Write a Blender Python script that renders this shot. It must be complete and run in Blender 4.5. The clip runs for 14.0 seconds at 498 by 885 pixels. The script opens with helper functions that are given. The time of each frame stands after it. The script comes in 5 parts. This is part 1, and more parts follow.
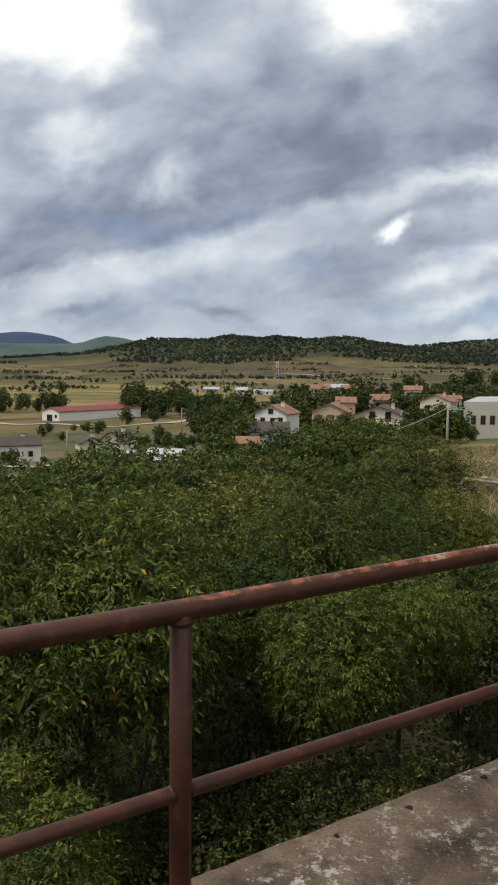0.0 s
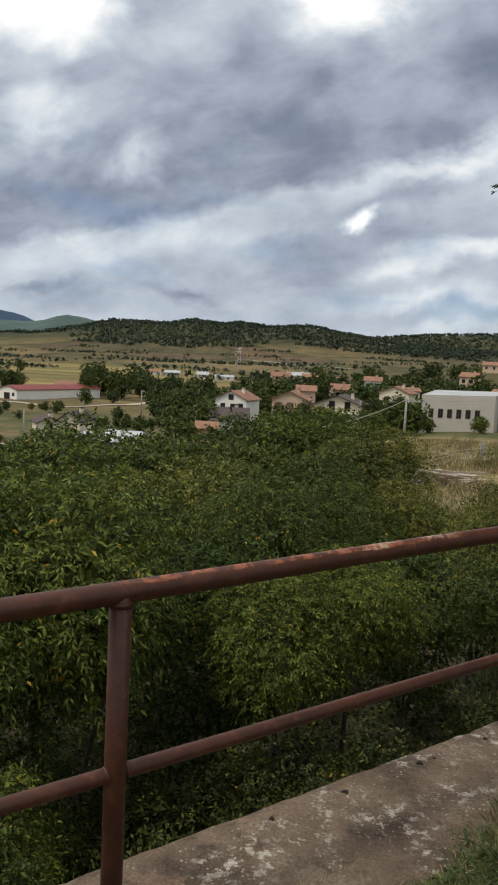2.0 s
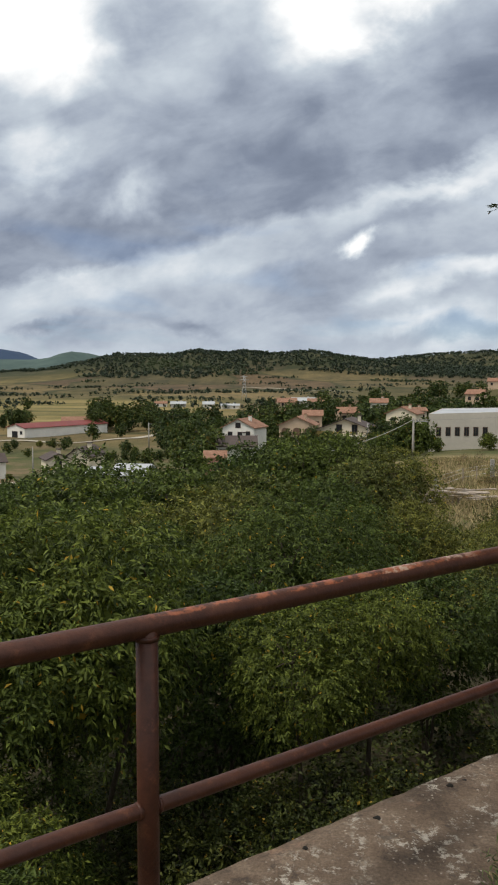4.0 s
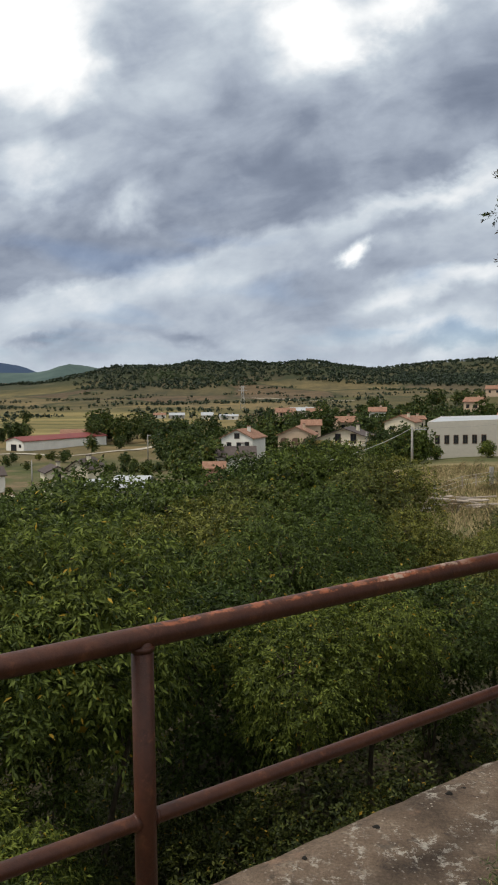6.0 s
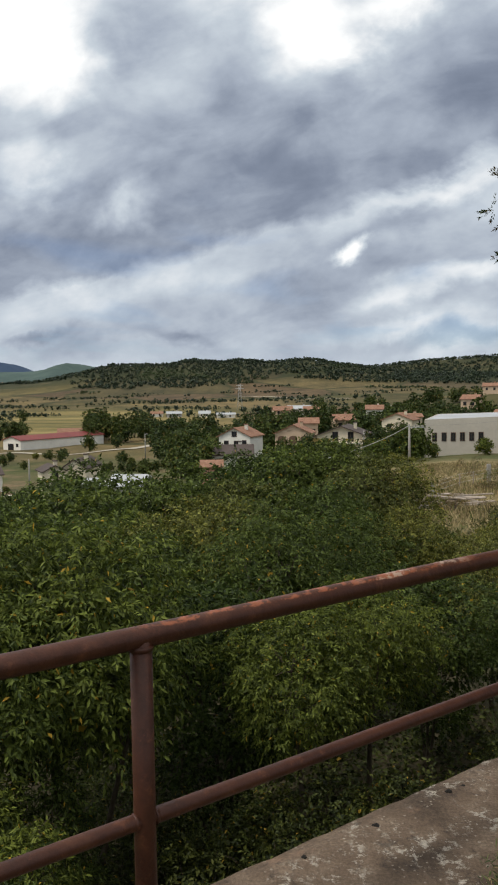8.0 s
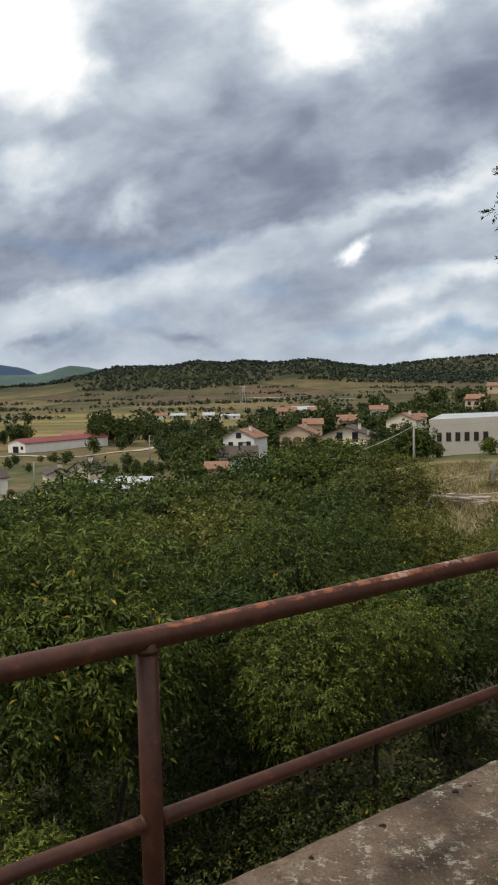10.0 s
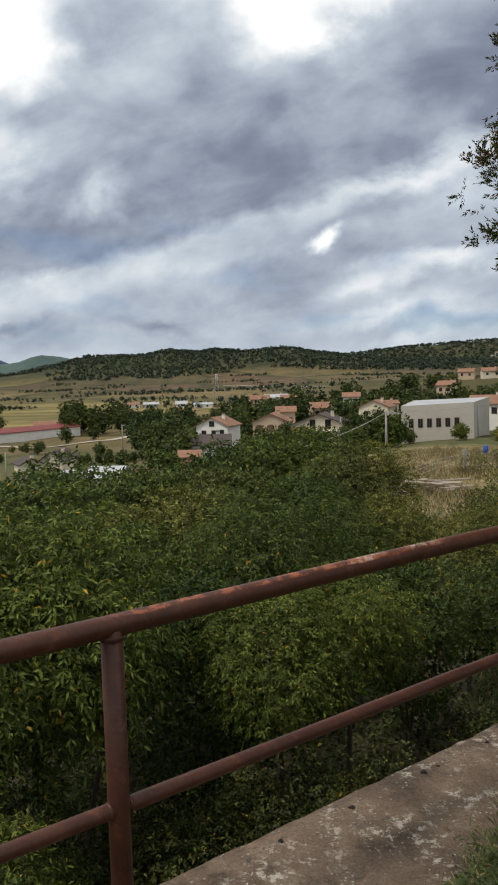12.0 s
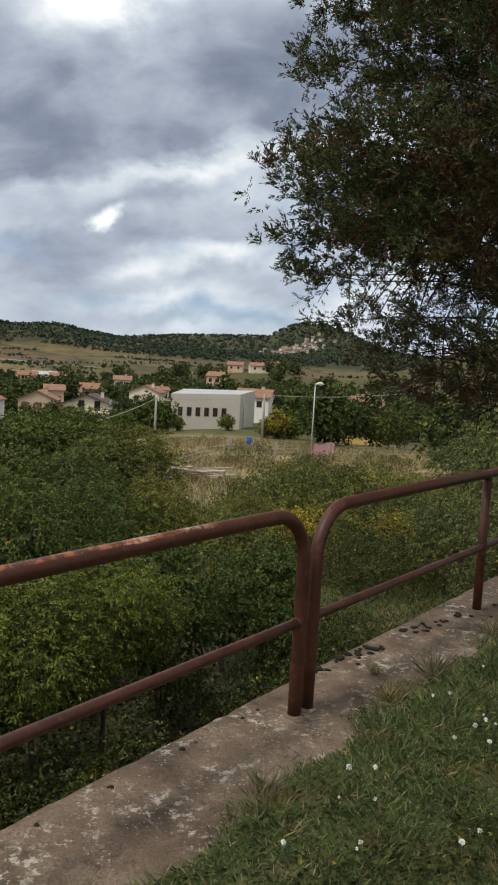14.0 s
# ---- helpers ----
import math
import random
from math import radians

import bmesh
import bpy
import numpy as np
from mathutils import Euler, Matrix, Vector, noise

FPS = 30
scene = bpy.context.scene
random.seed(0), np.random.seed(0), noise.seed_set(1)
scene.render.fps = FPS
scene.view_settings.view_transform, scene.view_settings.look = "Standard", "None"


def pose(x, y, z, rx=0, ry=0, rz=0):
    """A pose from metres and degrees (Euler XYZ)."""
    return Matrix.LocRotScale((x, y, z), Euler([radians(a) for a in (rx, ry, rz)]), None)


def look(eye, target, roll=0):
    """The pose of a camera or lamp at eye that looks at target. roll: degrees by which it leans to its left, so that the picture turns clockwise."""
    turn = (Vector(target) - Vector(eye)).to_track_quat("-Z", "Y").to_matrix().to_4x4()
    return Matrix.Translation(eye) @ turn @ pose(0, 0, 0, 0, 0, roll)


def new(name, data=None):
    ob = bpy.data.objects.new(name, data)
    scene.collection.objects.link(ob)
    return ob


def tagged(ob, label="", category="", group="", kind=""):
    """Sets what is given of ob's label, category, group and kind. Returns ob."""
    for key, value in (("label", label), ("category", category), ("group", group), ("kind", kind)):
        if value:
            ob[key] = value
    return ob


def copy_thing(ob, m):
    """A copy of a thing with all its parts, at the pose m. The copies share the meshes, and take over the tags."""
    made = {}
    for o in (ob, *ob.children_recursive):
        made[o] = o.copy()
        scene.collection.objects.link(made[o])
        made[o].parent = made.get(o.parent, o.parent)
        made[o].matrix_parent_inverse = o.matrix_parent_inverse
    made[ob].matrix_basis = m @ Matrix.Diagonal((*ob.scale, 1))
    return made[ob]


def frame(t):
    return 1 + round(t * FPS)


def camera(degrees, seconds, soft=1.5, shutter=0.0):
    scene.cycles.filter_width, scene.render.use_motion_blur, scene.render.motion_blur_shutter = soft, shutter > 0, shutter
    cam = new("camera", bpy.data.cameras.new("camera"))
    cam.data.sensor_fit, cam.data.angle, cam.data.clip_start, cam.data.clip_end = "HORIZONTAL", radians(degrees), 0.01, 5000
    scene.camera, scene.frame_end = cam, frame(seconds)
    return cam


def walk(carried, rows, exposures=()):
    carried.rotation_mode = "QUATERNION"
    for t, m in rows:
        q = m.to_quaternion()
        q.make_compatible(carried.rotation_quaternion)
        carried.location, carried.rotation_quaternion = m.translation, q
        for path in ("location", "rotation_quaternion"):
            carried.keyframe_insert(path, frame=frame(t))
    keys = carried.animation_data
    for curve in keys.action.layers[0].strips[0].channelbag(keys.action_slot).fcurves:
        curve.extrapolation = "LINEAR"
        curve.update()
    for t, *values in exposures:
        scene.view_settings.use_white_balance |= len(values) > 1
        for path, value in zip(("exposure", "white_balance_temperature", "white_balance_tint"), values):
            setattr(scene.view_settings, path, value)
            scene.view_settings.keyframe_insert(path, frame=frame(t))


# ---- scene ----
cam = camera(33.74, 14.0, soft=2.0)
# seconds, eye, turn to the left, tilt, lean
PATH = [
    (0.0, (-0.024, 0.042, 1.481), 2.34, -5.42, 0.64),
    (0.5, (-0.009, 0.042, 1.482), 1.65, -5.25, -0.04),
    (1.0, (0.009, 0.048, 1.478), 0.89, -5.34, 0.00),
    (1.5, (0.011, 0.045, 1.481), -0.46, -6.27, 2.87),
    (2.0, (0.009, 0.046, 1.479), -0.55, -6.33, 2.87),
    (2.5, (-0.005, 0.033, 1.486), 0.02, -5.81, 1.78),
    (3.0, (-0.012, 0.022, 1.488), 0.05, -5.13, 0.61),
    (3.5, (-0.014, 0.018, 1.488), 0.05, -4.74, 0.26),
    (6.0, (0.004, 0.003, 1.488), 0.01, -3.70, -0.60),
    (6.5, (0.000, -0.000, 1.490), 0.00, -3.73, -0.78),
    (7.0, (-0.002, 0.009, 1.486), -0.12, -3.81, -0.66),
    (7.5, (0.002, 0.010, 1.487), -0.16, -3.83, -0.72),
    (10.0, (0.002, 0.004, 1.490), 0.13, -3.73, -1.23),
    (10.5, (-0.000, 0.004, 1.489), 0.43, -3.72, -1.13),
    (11.0, (0.008, 0.003, 1.489), 0.52, -3.71, -1.24),
    (11.5, (0.017, 0.007, 1.485), 0.47, -3.85, -1.52),
    (12.0, (0.027, 0.014, 1.480), -1.71, -4.60, -1.70),
    (12.5, (0.022, 0.016, 1.481), -4.46, -4.62, -0.28),
    (13.0, (-0.022, 0.035, 1.477), -9.23, -6.03, 3.06),
    (13.5, (-0.036, 0.046, 1.467), -14.13, -6.60, 4.54),
    (14.0, (-0.018, 0.018, 1.471), -17.87, -5.46, 3.35),
]


def aim(eye, turn, tilt, lean):
    a, b = radians(turn), radians(tilt)
    way = Vector((-math.sin(a) * math.cos(b), math.cos(a) * math.cos(b), math.sin(b)))
    return look(eye, Vector(eye) + way, lean)


walk(cam, [(t, aim(eye, turn, tilt, lean)) for t, eye, turn, tilt, lean in PATH], exposures=[(0.0, 0.0), (13.0, 0.0), (14.0, 0.10)])

# ---------------------------------------------------------------- light
SUN_ELEVATION, SUN_TURN = 57.0, -112.0
world = bpy.data.worlds.new("overcast_sky")
scene.world = world
world.use_nodes = True


class Nodes:
    """Short hand for node trees."""

    def __init__(self, tree):
        self.t = tree
        tree.nodes.clear()

    def add(self, kind, **props):
        n = self.t.nodes.new(kind)
        for k, v in props.items():
            setattr(n, k, v)
        return n

    def put(self, socket, value):
        if isinstance(value, bpy.types.NodeSocket):
            self.t.links.new(value, socket)
        elif value is not None:
            socket.default_value = value

    def math(self, op, a, b=None, c=None, clamp=False):
        n = self.add("ShaderNodeMath", operation=op, use_clamp=clamp)
        for s, v in zip(n.inputs, (a, b, c)):
            self.put(s, v)
        return n.outputs[0]

    def vec(self, op, a, b=None):
        n = self.add("ShaderNodeVectorMath", operation=op)
        self.put(n.inputs[0], a)
        self.put(n.inputs[1], b)
        return n.outputs["Value"] if op in ("LENGTH", "DOT_PRODUCT", "DISTANCE") else n.outputs[0]

    def noise(self, vector, scale, detail=4.0, rough=0.55, warp=0.0, colour=False):
        n = self.add("ShaderNodeTexNoise")
        self.put(n.inputs["Vector"], vector)
        for k, v in (("Scale", scale), ("Detail", detail), ("Roughness", rough), ("Distortion", warp)):
            n.inputs[k].default_value = v
        return n.outputs["Color" if colour else "Fac"]

    def voronoi(self, vector, scale, out="Distance", feature="F1"):
        n = self.add("ShaderNodeTexVoronoi", feature=feature)
        self.put(n.inputs["Vector"], vector)
        n.inputs["Scale"].default_value = scale
        return n.outputs[out]

    def ramp(self, fac, *stops):
        n = self.add("ShaderNodeValToRGB")
        self.put(n.inputs[0], fac)
        e = n.color_ramp.elements
        while len(e) < len(stops):
            e.new(0.5)
        for el, (at, col) in zip(e, stops):
            el.position = at
            el.color = (*col, 1) if len(col) == 3 else col
        return n.outputs[0]

    def span(self, v, a, b, c=0.0, d=1.0, smooth=True):
        n = self.add("ShaderNodeMapRange", interpolation_type="SMOOTHSTEP" if smooth else "LINEAR")
        for s, x in zip(n.inputs, (v, a, b, c, d)):
            self.put(s, x)
        return n.outputs[0]

    def mix(self, fac, a, b, how="MIX"):
        n = self.add("ShaderNodeMix", data_type="RGBA", blend_type=how)
        self.put(n.inputs[0], fac)
        for s, v in ((n.inputs[6], a), (n.inputs[7], b)):
            self.put(s, (*v, 1) if isinstance(v, tuple) and len(v) == 3 else v)
        return n.outputs[2]


def build_sky():
    k = Nodes(world.node_tree)
    way = k.add("ShaderNodeTexCoord").outputs["Generated"]
    xyz = k.add("ShaderNodeSeparateXYZ")
    k.put(xyz.inputs[0], way)
    x, y, z = xyz.outputs
    # flat cloud deck: bands close up towards the horizon
    up = k.math("ADD", k.math("MAXIMUM", z, 0.0), 0.16)
    deck = k.add("ShaderNodeCombineXYZ")
    k.put(deck.inputs[0], k.math("DIVIDE", x, up))
    k.put(deck.inputs[1], k.math("DIVIDE", y, up))
    large = k.noise(deck.outputs[0], 0.75, 5.0, 0.55, 0.6)
    high = k.math("ADD", k.math("MAXIMUM", z, 0.0), 0.34)
    roof = k.add("ShaderNodeCombineXYZ")
    k.put(roof.inputs[0], k.math("DIVIDE", x, high))
    k.put(roof.inputs[1], k.math("DIVIDE", y, high))
    fine = k.noise(roof.outputs[0], 3.6, 7.0, 0.55, 0.7)
    # side and height of a cloud seen towards the valley
    depth = k.math("MAXIMUM", y, 0.25)
    flat = k.add("ShaderNodeCombineXYZ")
    k.put(flat.inputs[0], k.math("MINIMUM", k.math("MAXIMUM", k.math("DIVIDE", x, depth), -0.9), 0.9))
    k.put(flat.inputs[1], k.math("DIVIDE", z, depth))
    # streaks run up to the right, the way the bank drifts
    streak = k.add("ShaderNodeVectorRotate", rotation_type="Z_AXIS")
    k.put(streak.inputs["Vector"], flat.outputs[0])
    streak.inputs["Angle"].default_value = radians(-15)
    wob = k.noise(k.vec("MULTIPLY", streak.outputs[0], (0.9, 1.15, 1.0)), 7.0, 7.0, 0.55, 0.25, colour=True)
    wob = k.vec("MULTIPLY", k.vec("SUBTRACT", wob, (0.5, 0.5, 0.5)), (0.20, 0.13, 0.0))
    here = k.vec("ADD", flat.outputs[0], wob)
    part_xyz = k.add("ShaderNodeSeparateXYZ")
    k.put(part_xyz.inputs[0], here)
    # height over the lower edge of the dark cloud bank
    above = k.math("SUBTRACT", part_xyz.outputs[1], k.math("ADD", 0.186, k.math("MULTIPLY", part_xyz.outputs[0], 0.285)))
    bank = k.ramp(k.span(above, -0.22, 0.34, smooth=False), (0.0, (0.57,) * 3), (0.22, (0.51,) * 3), (0.33, (0.575,) * 3), (0.375, (0.59,) * 3), (0.41, (0.36,) * 3),
                  (0.50, (0.31,) * 3), (0.62, (0.44,) * 3), (0.78, (0.54,) * 3), (1.0, (0.66,) * 3))
    layers = k.noise(k.vec("MULTIPLY", streak.outputs[0], (0.72, 1.5, 1.0)), 8.5, 8.0, 0.53, 0.35)
    puff = k.noise(k.vec("MULTIPLY", flat.outputs[0], (1.0, 1.3, 1.0)), 12.0, 8.0, 0.54, 0.3)
    value = k.math("ADD", bank, k.math("MULTIPLY", k.math("SUBTRACT", layers, 0.5), 0.62))
    value = k.math("ADD", value, k.math("MULTIPLY", k.math("SUBTRACT", puff, 0.5), 0.34))
    value = k.math("ADD", value, k.math("MULTIPLY", k.math("SUBTRACT", k.math("ADD", k.math("MULTIPLY", large, 0.5), k.math("MULTIPLY", fine, 0.5)), 0.5), 0.25))
    clouds = CLOUDS
    for cx, cz, rx, rz, tilt, gain in clouds:
        v = k.vec("SUBTRACT", here, (cx, cz, 0.0))
        turn = k.add("ShaderNodeVectorRotate", rotation_type="Z_AXIS")
        k.put(turn.inputs["Vector"], v)
        turn.inputs["Angle"].default_value = radians(-tilt)
        r = k.vec("LENGTH", k.vec("MULTIPLY", turn.outputs[0], (1 / rx, 1 / rz, 0.0)))
        value = k.math("ADD", value, k.span(r, 1.25, 0.0, 0.0, gain))
    # brighter overhead
    value = k.math("ADD", value, k.span(z, 0.45, 0.75, 0.0, 0.22))
    cloud = k.ramp(value, (0.10, (0.138, 0.168, 0.235)), (0.30, (0.236, 0.276, 0.358)), (0.46, (0.395, 0.448, 0.535)),
                   (0.62, (0.585, 0.648, 0.715)), (0.80, (0.88, 0.905, 0.925)), (1.0, (1.18, 1.18, 1.16)))
    sky = k.add("ShaderNodeTexSky", sky_type="NISHITA", sun_disc=False)
    sky.sun_elevation, sky.sun_rotation = radians(SUN_ELEVATION), radians(SUN_TURN)
    sky.air_density, sky.dust_density = 1.0, 0.4
    clear = k.vec("SCALE", sky.outputs[0])
    clear.node.inputs["Scale"].default_value = 0.11
    # thin places where the blue comes through, low over the hills
    gap = k.span(k.noise(deck.outputs[0], 1.3, 4.0, 0.5, 0.5), 0.50, 0.68, 0.0, 0.38)
    gap = k.math("MULTIPLY", gap, k.span(z, 0.28, 0.10))
    gap = k.math("MAXIMUM", gap, k.math("MULTIPLY", k.span(k.vec("LENGTH", k.vec("MULTIPLY", k.vec("SUBTRACT", here, (0.33, 0.055, 0.0)), (7.0, 55.0, 0.0))), 1.3, 0.3), 0.5))
    both = k.mix(gap, cloud, k.mix(1.0, clear, (0.58, 0.70, 0.95), "MULTIPLY"))
    # haze at the foot of the sky
    both = k.mix(k.span(z, 0.06, -0.02, 0.0, 0.55), both, (0.60, 0.66, 0.74))
    bg = k.add("ShaderNodeBackground")
    k.put(bg.inputs[0], both)
    bg.inputs[1].default_value = 1.0
    k.put(k.add("ShaderNodeOutputWorld").inputs[0], bg.outputs[0])


# cloud masses over the valley: side, height, half width, half height, tilt, brightness
CLOUDS = [
    (-0.27, 0.43, 0.11, 0.10, 0, 0.62), (0.10, 0.43, 0.10, 0.055, 10, 0.60), (0.20, 0.445, 0.04, 0.03, 0, 0.30),
    (0.124, 0.156, 0.026, 0.017, 5, 0.55), (-0.25, 0.27, 0.06, 0.05, 20, 0.30), (-0.14, 0.215, 0.05, 0.025, 10, 0.26),
    (-0.13, 0.110, 0.16, 0.030, 10, 0.10), (0.24, 0.232, 0.12, 0.018, 15, 0.22), (0.26, 0.130, 0.14, 0.020, 12, 0.26),
    (0.18, 0.070, 0.12, 0.020, 6, 0.20), (0.05, 0.110, 0.10, 0.030, 15, -0.12), (0.16, 0.185, 0.08, 0.016, 15, -0.12),
    (0.30, 0.055, 0.13, 0.012, 3, -0.16), (-0.25, 0.062, 0.05, 0.010, 5, -0.20), (-0.09, 0.062, 0.05, 0.010, 5, -0.14),
]
build_sky()

sun = new("sun", bpy.data.lights.new("sun", "SUN"))
sun.data.energy, sun.data.angle, sun.data.color = 2.2, radians(14), (1.0, 0.94, 0.84)
a, b = radians(SUN_TURN), radians(SUN_ELEVATION)
sun.matrix_world = look((0, 0, 60), Vector((0, 0, 60)) - Vector((math.sin(a) * math.cos(b), math.cos(a) * math.cos(b), math.sin(b))))
scene.view_settings.exposure = 0.0

# ---------------------------------------------------------------- materials


def material(name, build, rough=0.8, metal=0.0, spec=0.3):
    """build(k, place) returns a colour and, if it has relief, a height and its strength in metres."""
    m = bpy.data.materials.new(name)
    m.use_nodes = True
    k = Nodes(m.node_tree)
    place = k.add("ShaderNodeTexCoord").outputs["Object"]
    got = build(k, place)
    colour, height, depth = got if isinstance(got, tuple) and len(got) == 3 and not isinstance(got[0], float) else (got, None, 0)
    p = k.add("ShaderNodeBsdfPrincipled")
    k.put(p.inputs["Base Color"], (*colour, 1) if isinstance(colour, tuple) else colour)
    k.put(p.inputs["Roughness"], rough(k, place) if callable(rough) else rough)
    p.inputs["Metallic"].default_value = metal
    p.inputs["Specular IOR Level"].default_value = spec
    if height is not None:
        bump = k.add("ShaderNodeBump")
        bump.inputs["Distance"].default_value = depth
        k.put(bump.inputs["Height"], height)
        k.put(p.inputs["Normal"], bump.outputs[0])
    k.put(k.add("ShaderNodeOutputMaterial").inputs[0], p.outputs[0])
    return m


def plain(name, colour, rough=0.75, vary=0.25, scale=1.5, fine=14.0, depth=0.01, metal=0.0, spec=0.3):
    """A surface of one colour with blotches at two scales and a fine relief."""
    def build(k, place):
        a = k.noise(place, scale, 5.0, 0.6)
        b = k.noise(place, fine, 3.0, 0.6)
        v = k.math("ADD", k.math("MULTIPLY", a, 0.65), k.math("MULTIPLY", b, 0.35))
        lo = tuple(c * (1 - vary) for c in colour)
        hi = tuple(min(1, c * (1 + vary)) for c in colour)
        return k.ramp(v, (0.3, lo), (0.7, hi)), b, depth
    return material(name, build, rough, metal, spec)


def foliage(name, dark, light, turned, share=0.02, thin=0.35, patch=None):
    """Leaves: each leaf its own tone, a few turned yellow; light comes partly through."""
    m = bpy.data.materials.new(name)
    m.use_nodes = True
    k = Nodes(m.node_tree)
    geo = k.add("ShaderNodeNewGeometry")
    r = geo.outputs["Random Per Island"]
    place = k.add("ShaderNodeTexCoord").outputs["Object"]
    spots = k.noise(place, 0.9, 3.0)
    tone = k.math("ADD", k.math("MULTIPLY", r, 0.85), k.math("MULTIPLY", spots, 0.55))
    col = k.ramp(tone, (0.25, tuple(c * 0.85 for c in dark)), (0.70, tuple((a * 0.45 + b * 0.55) for a, b in zip(dark, light))), (1.15, tuple(c * 1.2 for c in light)))
    if patch:
        col = k.mix(k.span(k.noise(place, patch[0], 3.0, 0.6), patch[1], patch[1] + 0.12), col, patch[2])
    obj = k.add("ShaderNodeObjectInfo").outputs["Random"]
    col = k.mix(1.0, col, k.ramp(obj, (0.0, (0.66, 0.72, 0.74)), (0.5, (1.0, 1.0, 1.0)), (1.0, (1.24, 1.15, 0.95))), "MULTIPLY")
    pick = k.math("FRACT", k.math("MULTIPLY", r, 37.7))
    col = k.mix(k.math("LESS_THAN", pick, share), col, turned)
    p = k.add("ShaderNodeBsdfPrincipled")
    k.put(p.inputs["Base Color"], col)
    p.inputs["Roughness"].default_value = 0.5
    p.inputs["Specular IOR Level"].default_value = 0.15
    t = k.add("ShaderNodeBsdfTranslucent")
    k.put(t.inputs[0], col)
    s = k.add("ShaderNodeMixShader")
    s.inputs[0].default_value = thin
    k.put(s.inputs[1], p.outputs[0])
    k.put(s.inputs[2], t.outputs[0])
    k.put(k.add("ShaderNodeOutputMaterial").inputs[0], s.outputs[0])
    return m


def ground_look(k, place):
    xyz = k.add("ShaderNodeSeparateXYZ")
    k.put(xyz.inputs[0], place)
    far = k.vec("LENGTH", place)
    bend = k.vec("ADD", place, k.vec("MULTIPLY", k.noise(place, 0.004, 3.0, 0.5, 0.0, colour=True), (160.0, 160.0, 0.0)))
    strip = k.vec("MULTIPLY", bend, (0.85, 0.62, 0.0))
    cell = k.add("ShaderNodeTexVoronoi", feature="F1")
    k.put(cell.inputs["Vector"], strip)
    cell.inputs["Scale"].default_value = 0.0065
    pick = k.add("ShaderNodeSeparateColor")
    k.put(pick.inputs[0], cell.outputs["Color"])
    fields = k.ramp(pick.outputs[0], (0.0, (0.060, 0.066, 0.028)), (0.22, (0.088, 0.080, 0.042)), (0.42, (0.150, 0.120, 0.066)),
                    (0.58, (0.074, 0.068, 0.040)), (0.74, (0.100, 0.074, 0.050)), (0.88, (0.170, 0.138, 0.070)), (1.0, (0.068, 0.074, 0.032)))
    fields = k.mix(0.8, fields, k.ramp(k.noise(k.vec("MULTIPLY", place, (1.0, 0.3, 0.0)), 0.022, 6.0, 0.7), (0.34, (0.42, 0.46, 0.44)), (0.66, (1.45, 1.30, 1.12))), "MULTIPLY")
    # scrub and banks along the field edges
    rim = k.add("ShaderNodeTexVoronoi", feature="DISTANCE_TO_EDGE")
    k.put(rim.inputs["Vector"], strip)
    rim.inputs["Scale"].default_value = 0.0065
    bank = k.math("ADD", rim.outputs["Distance"], k.math("MULTIPLY", k.math("SUBTRACT", k.noise(place, 0.02, 4.0, 0.6), 0.5), 0.14))
    fields = k.mix(k.span(bank, 0.045, 0.012, 0.0, 0.8), fields, (0.040, 0.044, 0.020))
    # stubble of the flat valley floor
    floor = k.math("MULTIPLY", k.span(far, 380.0, 480.0), k.span(far, 980.0, 800.0))
    floor = k.math("MULTIPLY", floor, k.span(xyz.outputs[0], 60.0, -90.0))
    stubble = k.ramp(k.noise(k.vec("MULTIPLY", place, (0.25, 1.0, 0.0)), 0.02, 5.0, 0.6), (0.35, (0.085, 0.085, 0.034)), (0.5, (0.19, 0.155, 0.064)), (0.68, (0.30, 0.24, 0.10)))
    col = k.mix(k.math("MULTIPLY", floor, 0.85), fields, stubble)
    blot = k.noise(place, 0.05, 6.0, 0.65)
    fine = k.noise(place, 2.2, 6.0, 0.7)
    col = k.mix(0.55, col, k.ramp(blot, (0.3, (0.55, 0.60, 0.50)), (0.7, (1.35, 1.25, 1.1))), "MULTIPLY")
    straw = k.ramp(k.noise(place, 0.30, 5.0, 0.65), (0.32, (0.11, 0.092, 0.038)), (0.5, (0.21, 0.165, 0.080)), (0.66, (0.33, 0.255, 0.14)))
    turf = k.ramp(k.noise(place, 0.06, 6.0, 0.65), (0.36, (0.034, 0.045, 0.016)), (0.48, (0.070, 0.078, 0.028)), (0.56, (0.10, 0.088, 0.042)), (0.64, (0.15, 0.11, 0.062)))
    meadow = k.math("MULTIPLY", k.span(xyz.outputs[0], 8.0, 16.0), k.span(far, 135.0, 105.0))
    col = k.mix(k.span(far, 340.0, 240.0), col, turf)
    col = k.mix(meadow, col, straw)
    # damp soil close by
    col = k.mix(k.math("MULTIPLY", k.span(far, 40.0, 22.0), k.span(xyz.outputs[0], 8.0, 3.5)), col, k.ramp(fine, (0.3, (0.028, 0.026, 0.015)), (0.7, (0.075, 0.062, 0.036))))
    # grass roots of the terrace
    inside = k.math("MULTIPLY", k.span(k.vec("DOT_PRODUCT", place, (-0.595, 0.804, 0.0)), 1.76, 1.72), k.span(far, 90.0, 50.0))
    col = k.mix(inside, col, k.ramp(k.noise(place, 3.0, 6.0, 0.7), (0.35, (0.030, 0.034, 0.014)), (0.5, (0.052, 0.062, 0.022)), (0.66, (0.105, 0.085, 0.045))))
    col = k.mix(0.5, col, k.ramp(fine, (0.3, (0.6, 0.6, 0.6)), (0.7, (1.4, 1.4, 1.4))), "MULTIPLY")
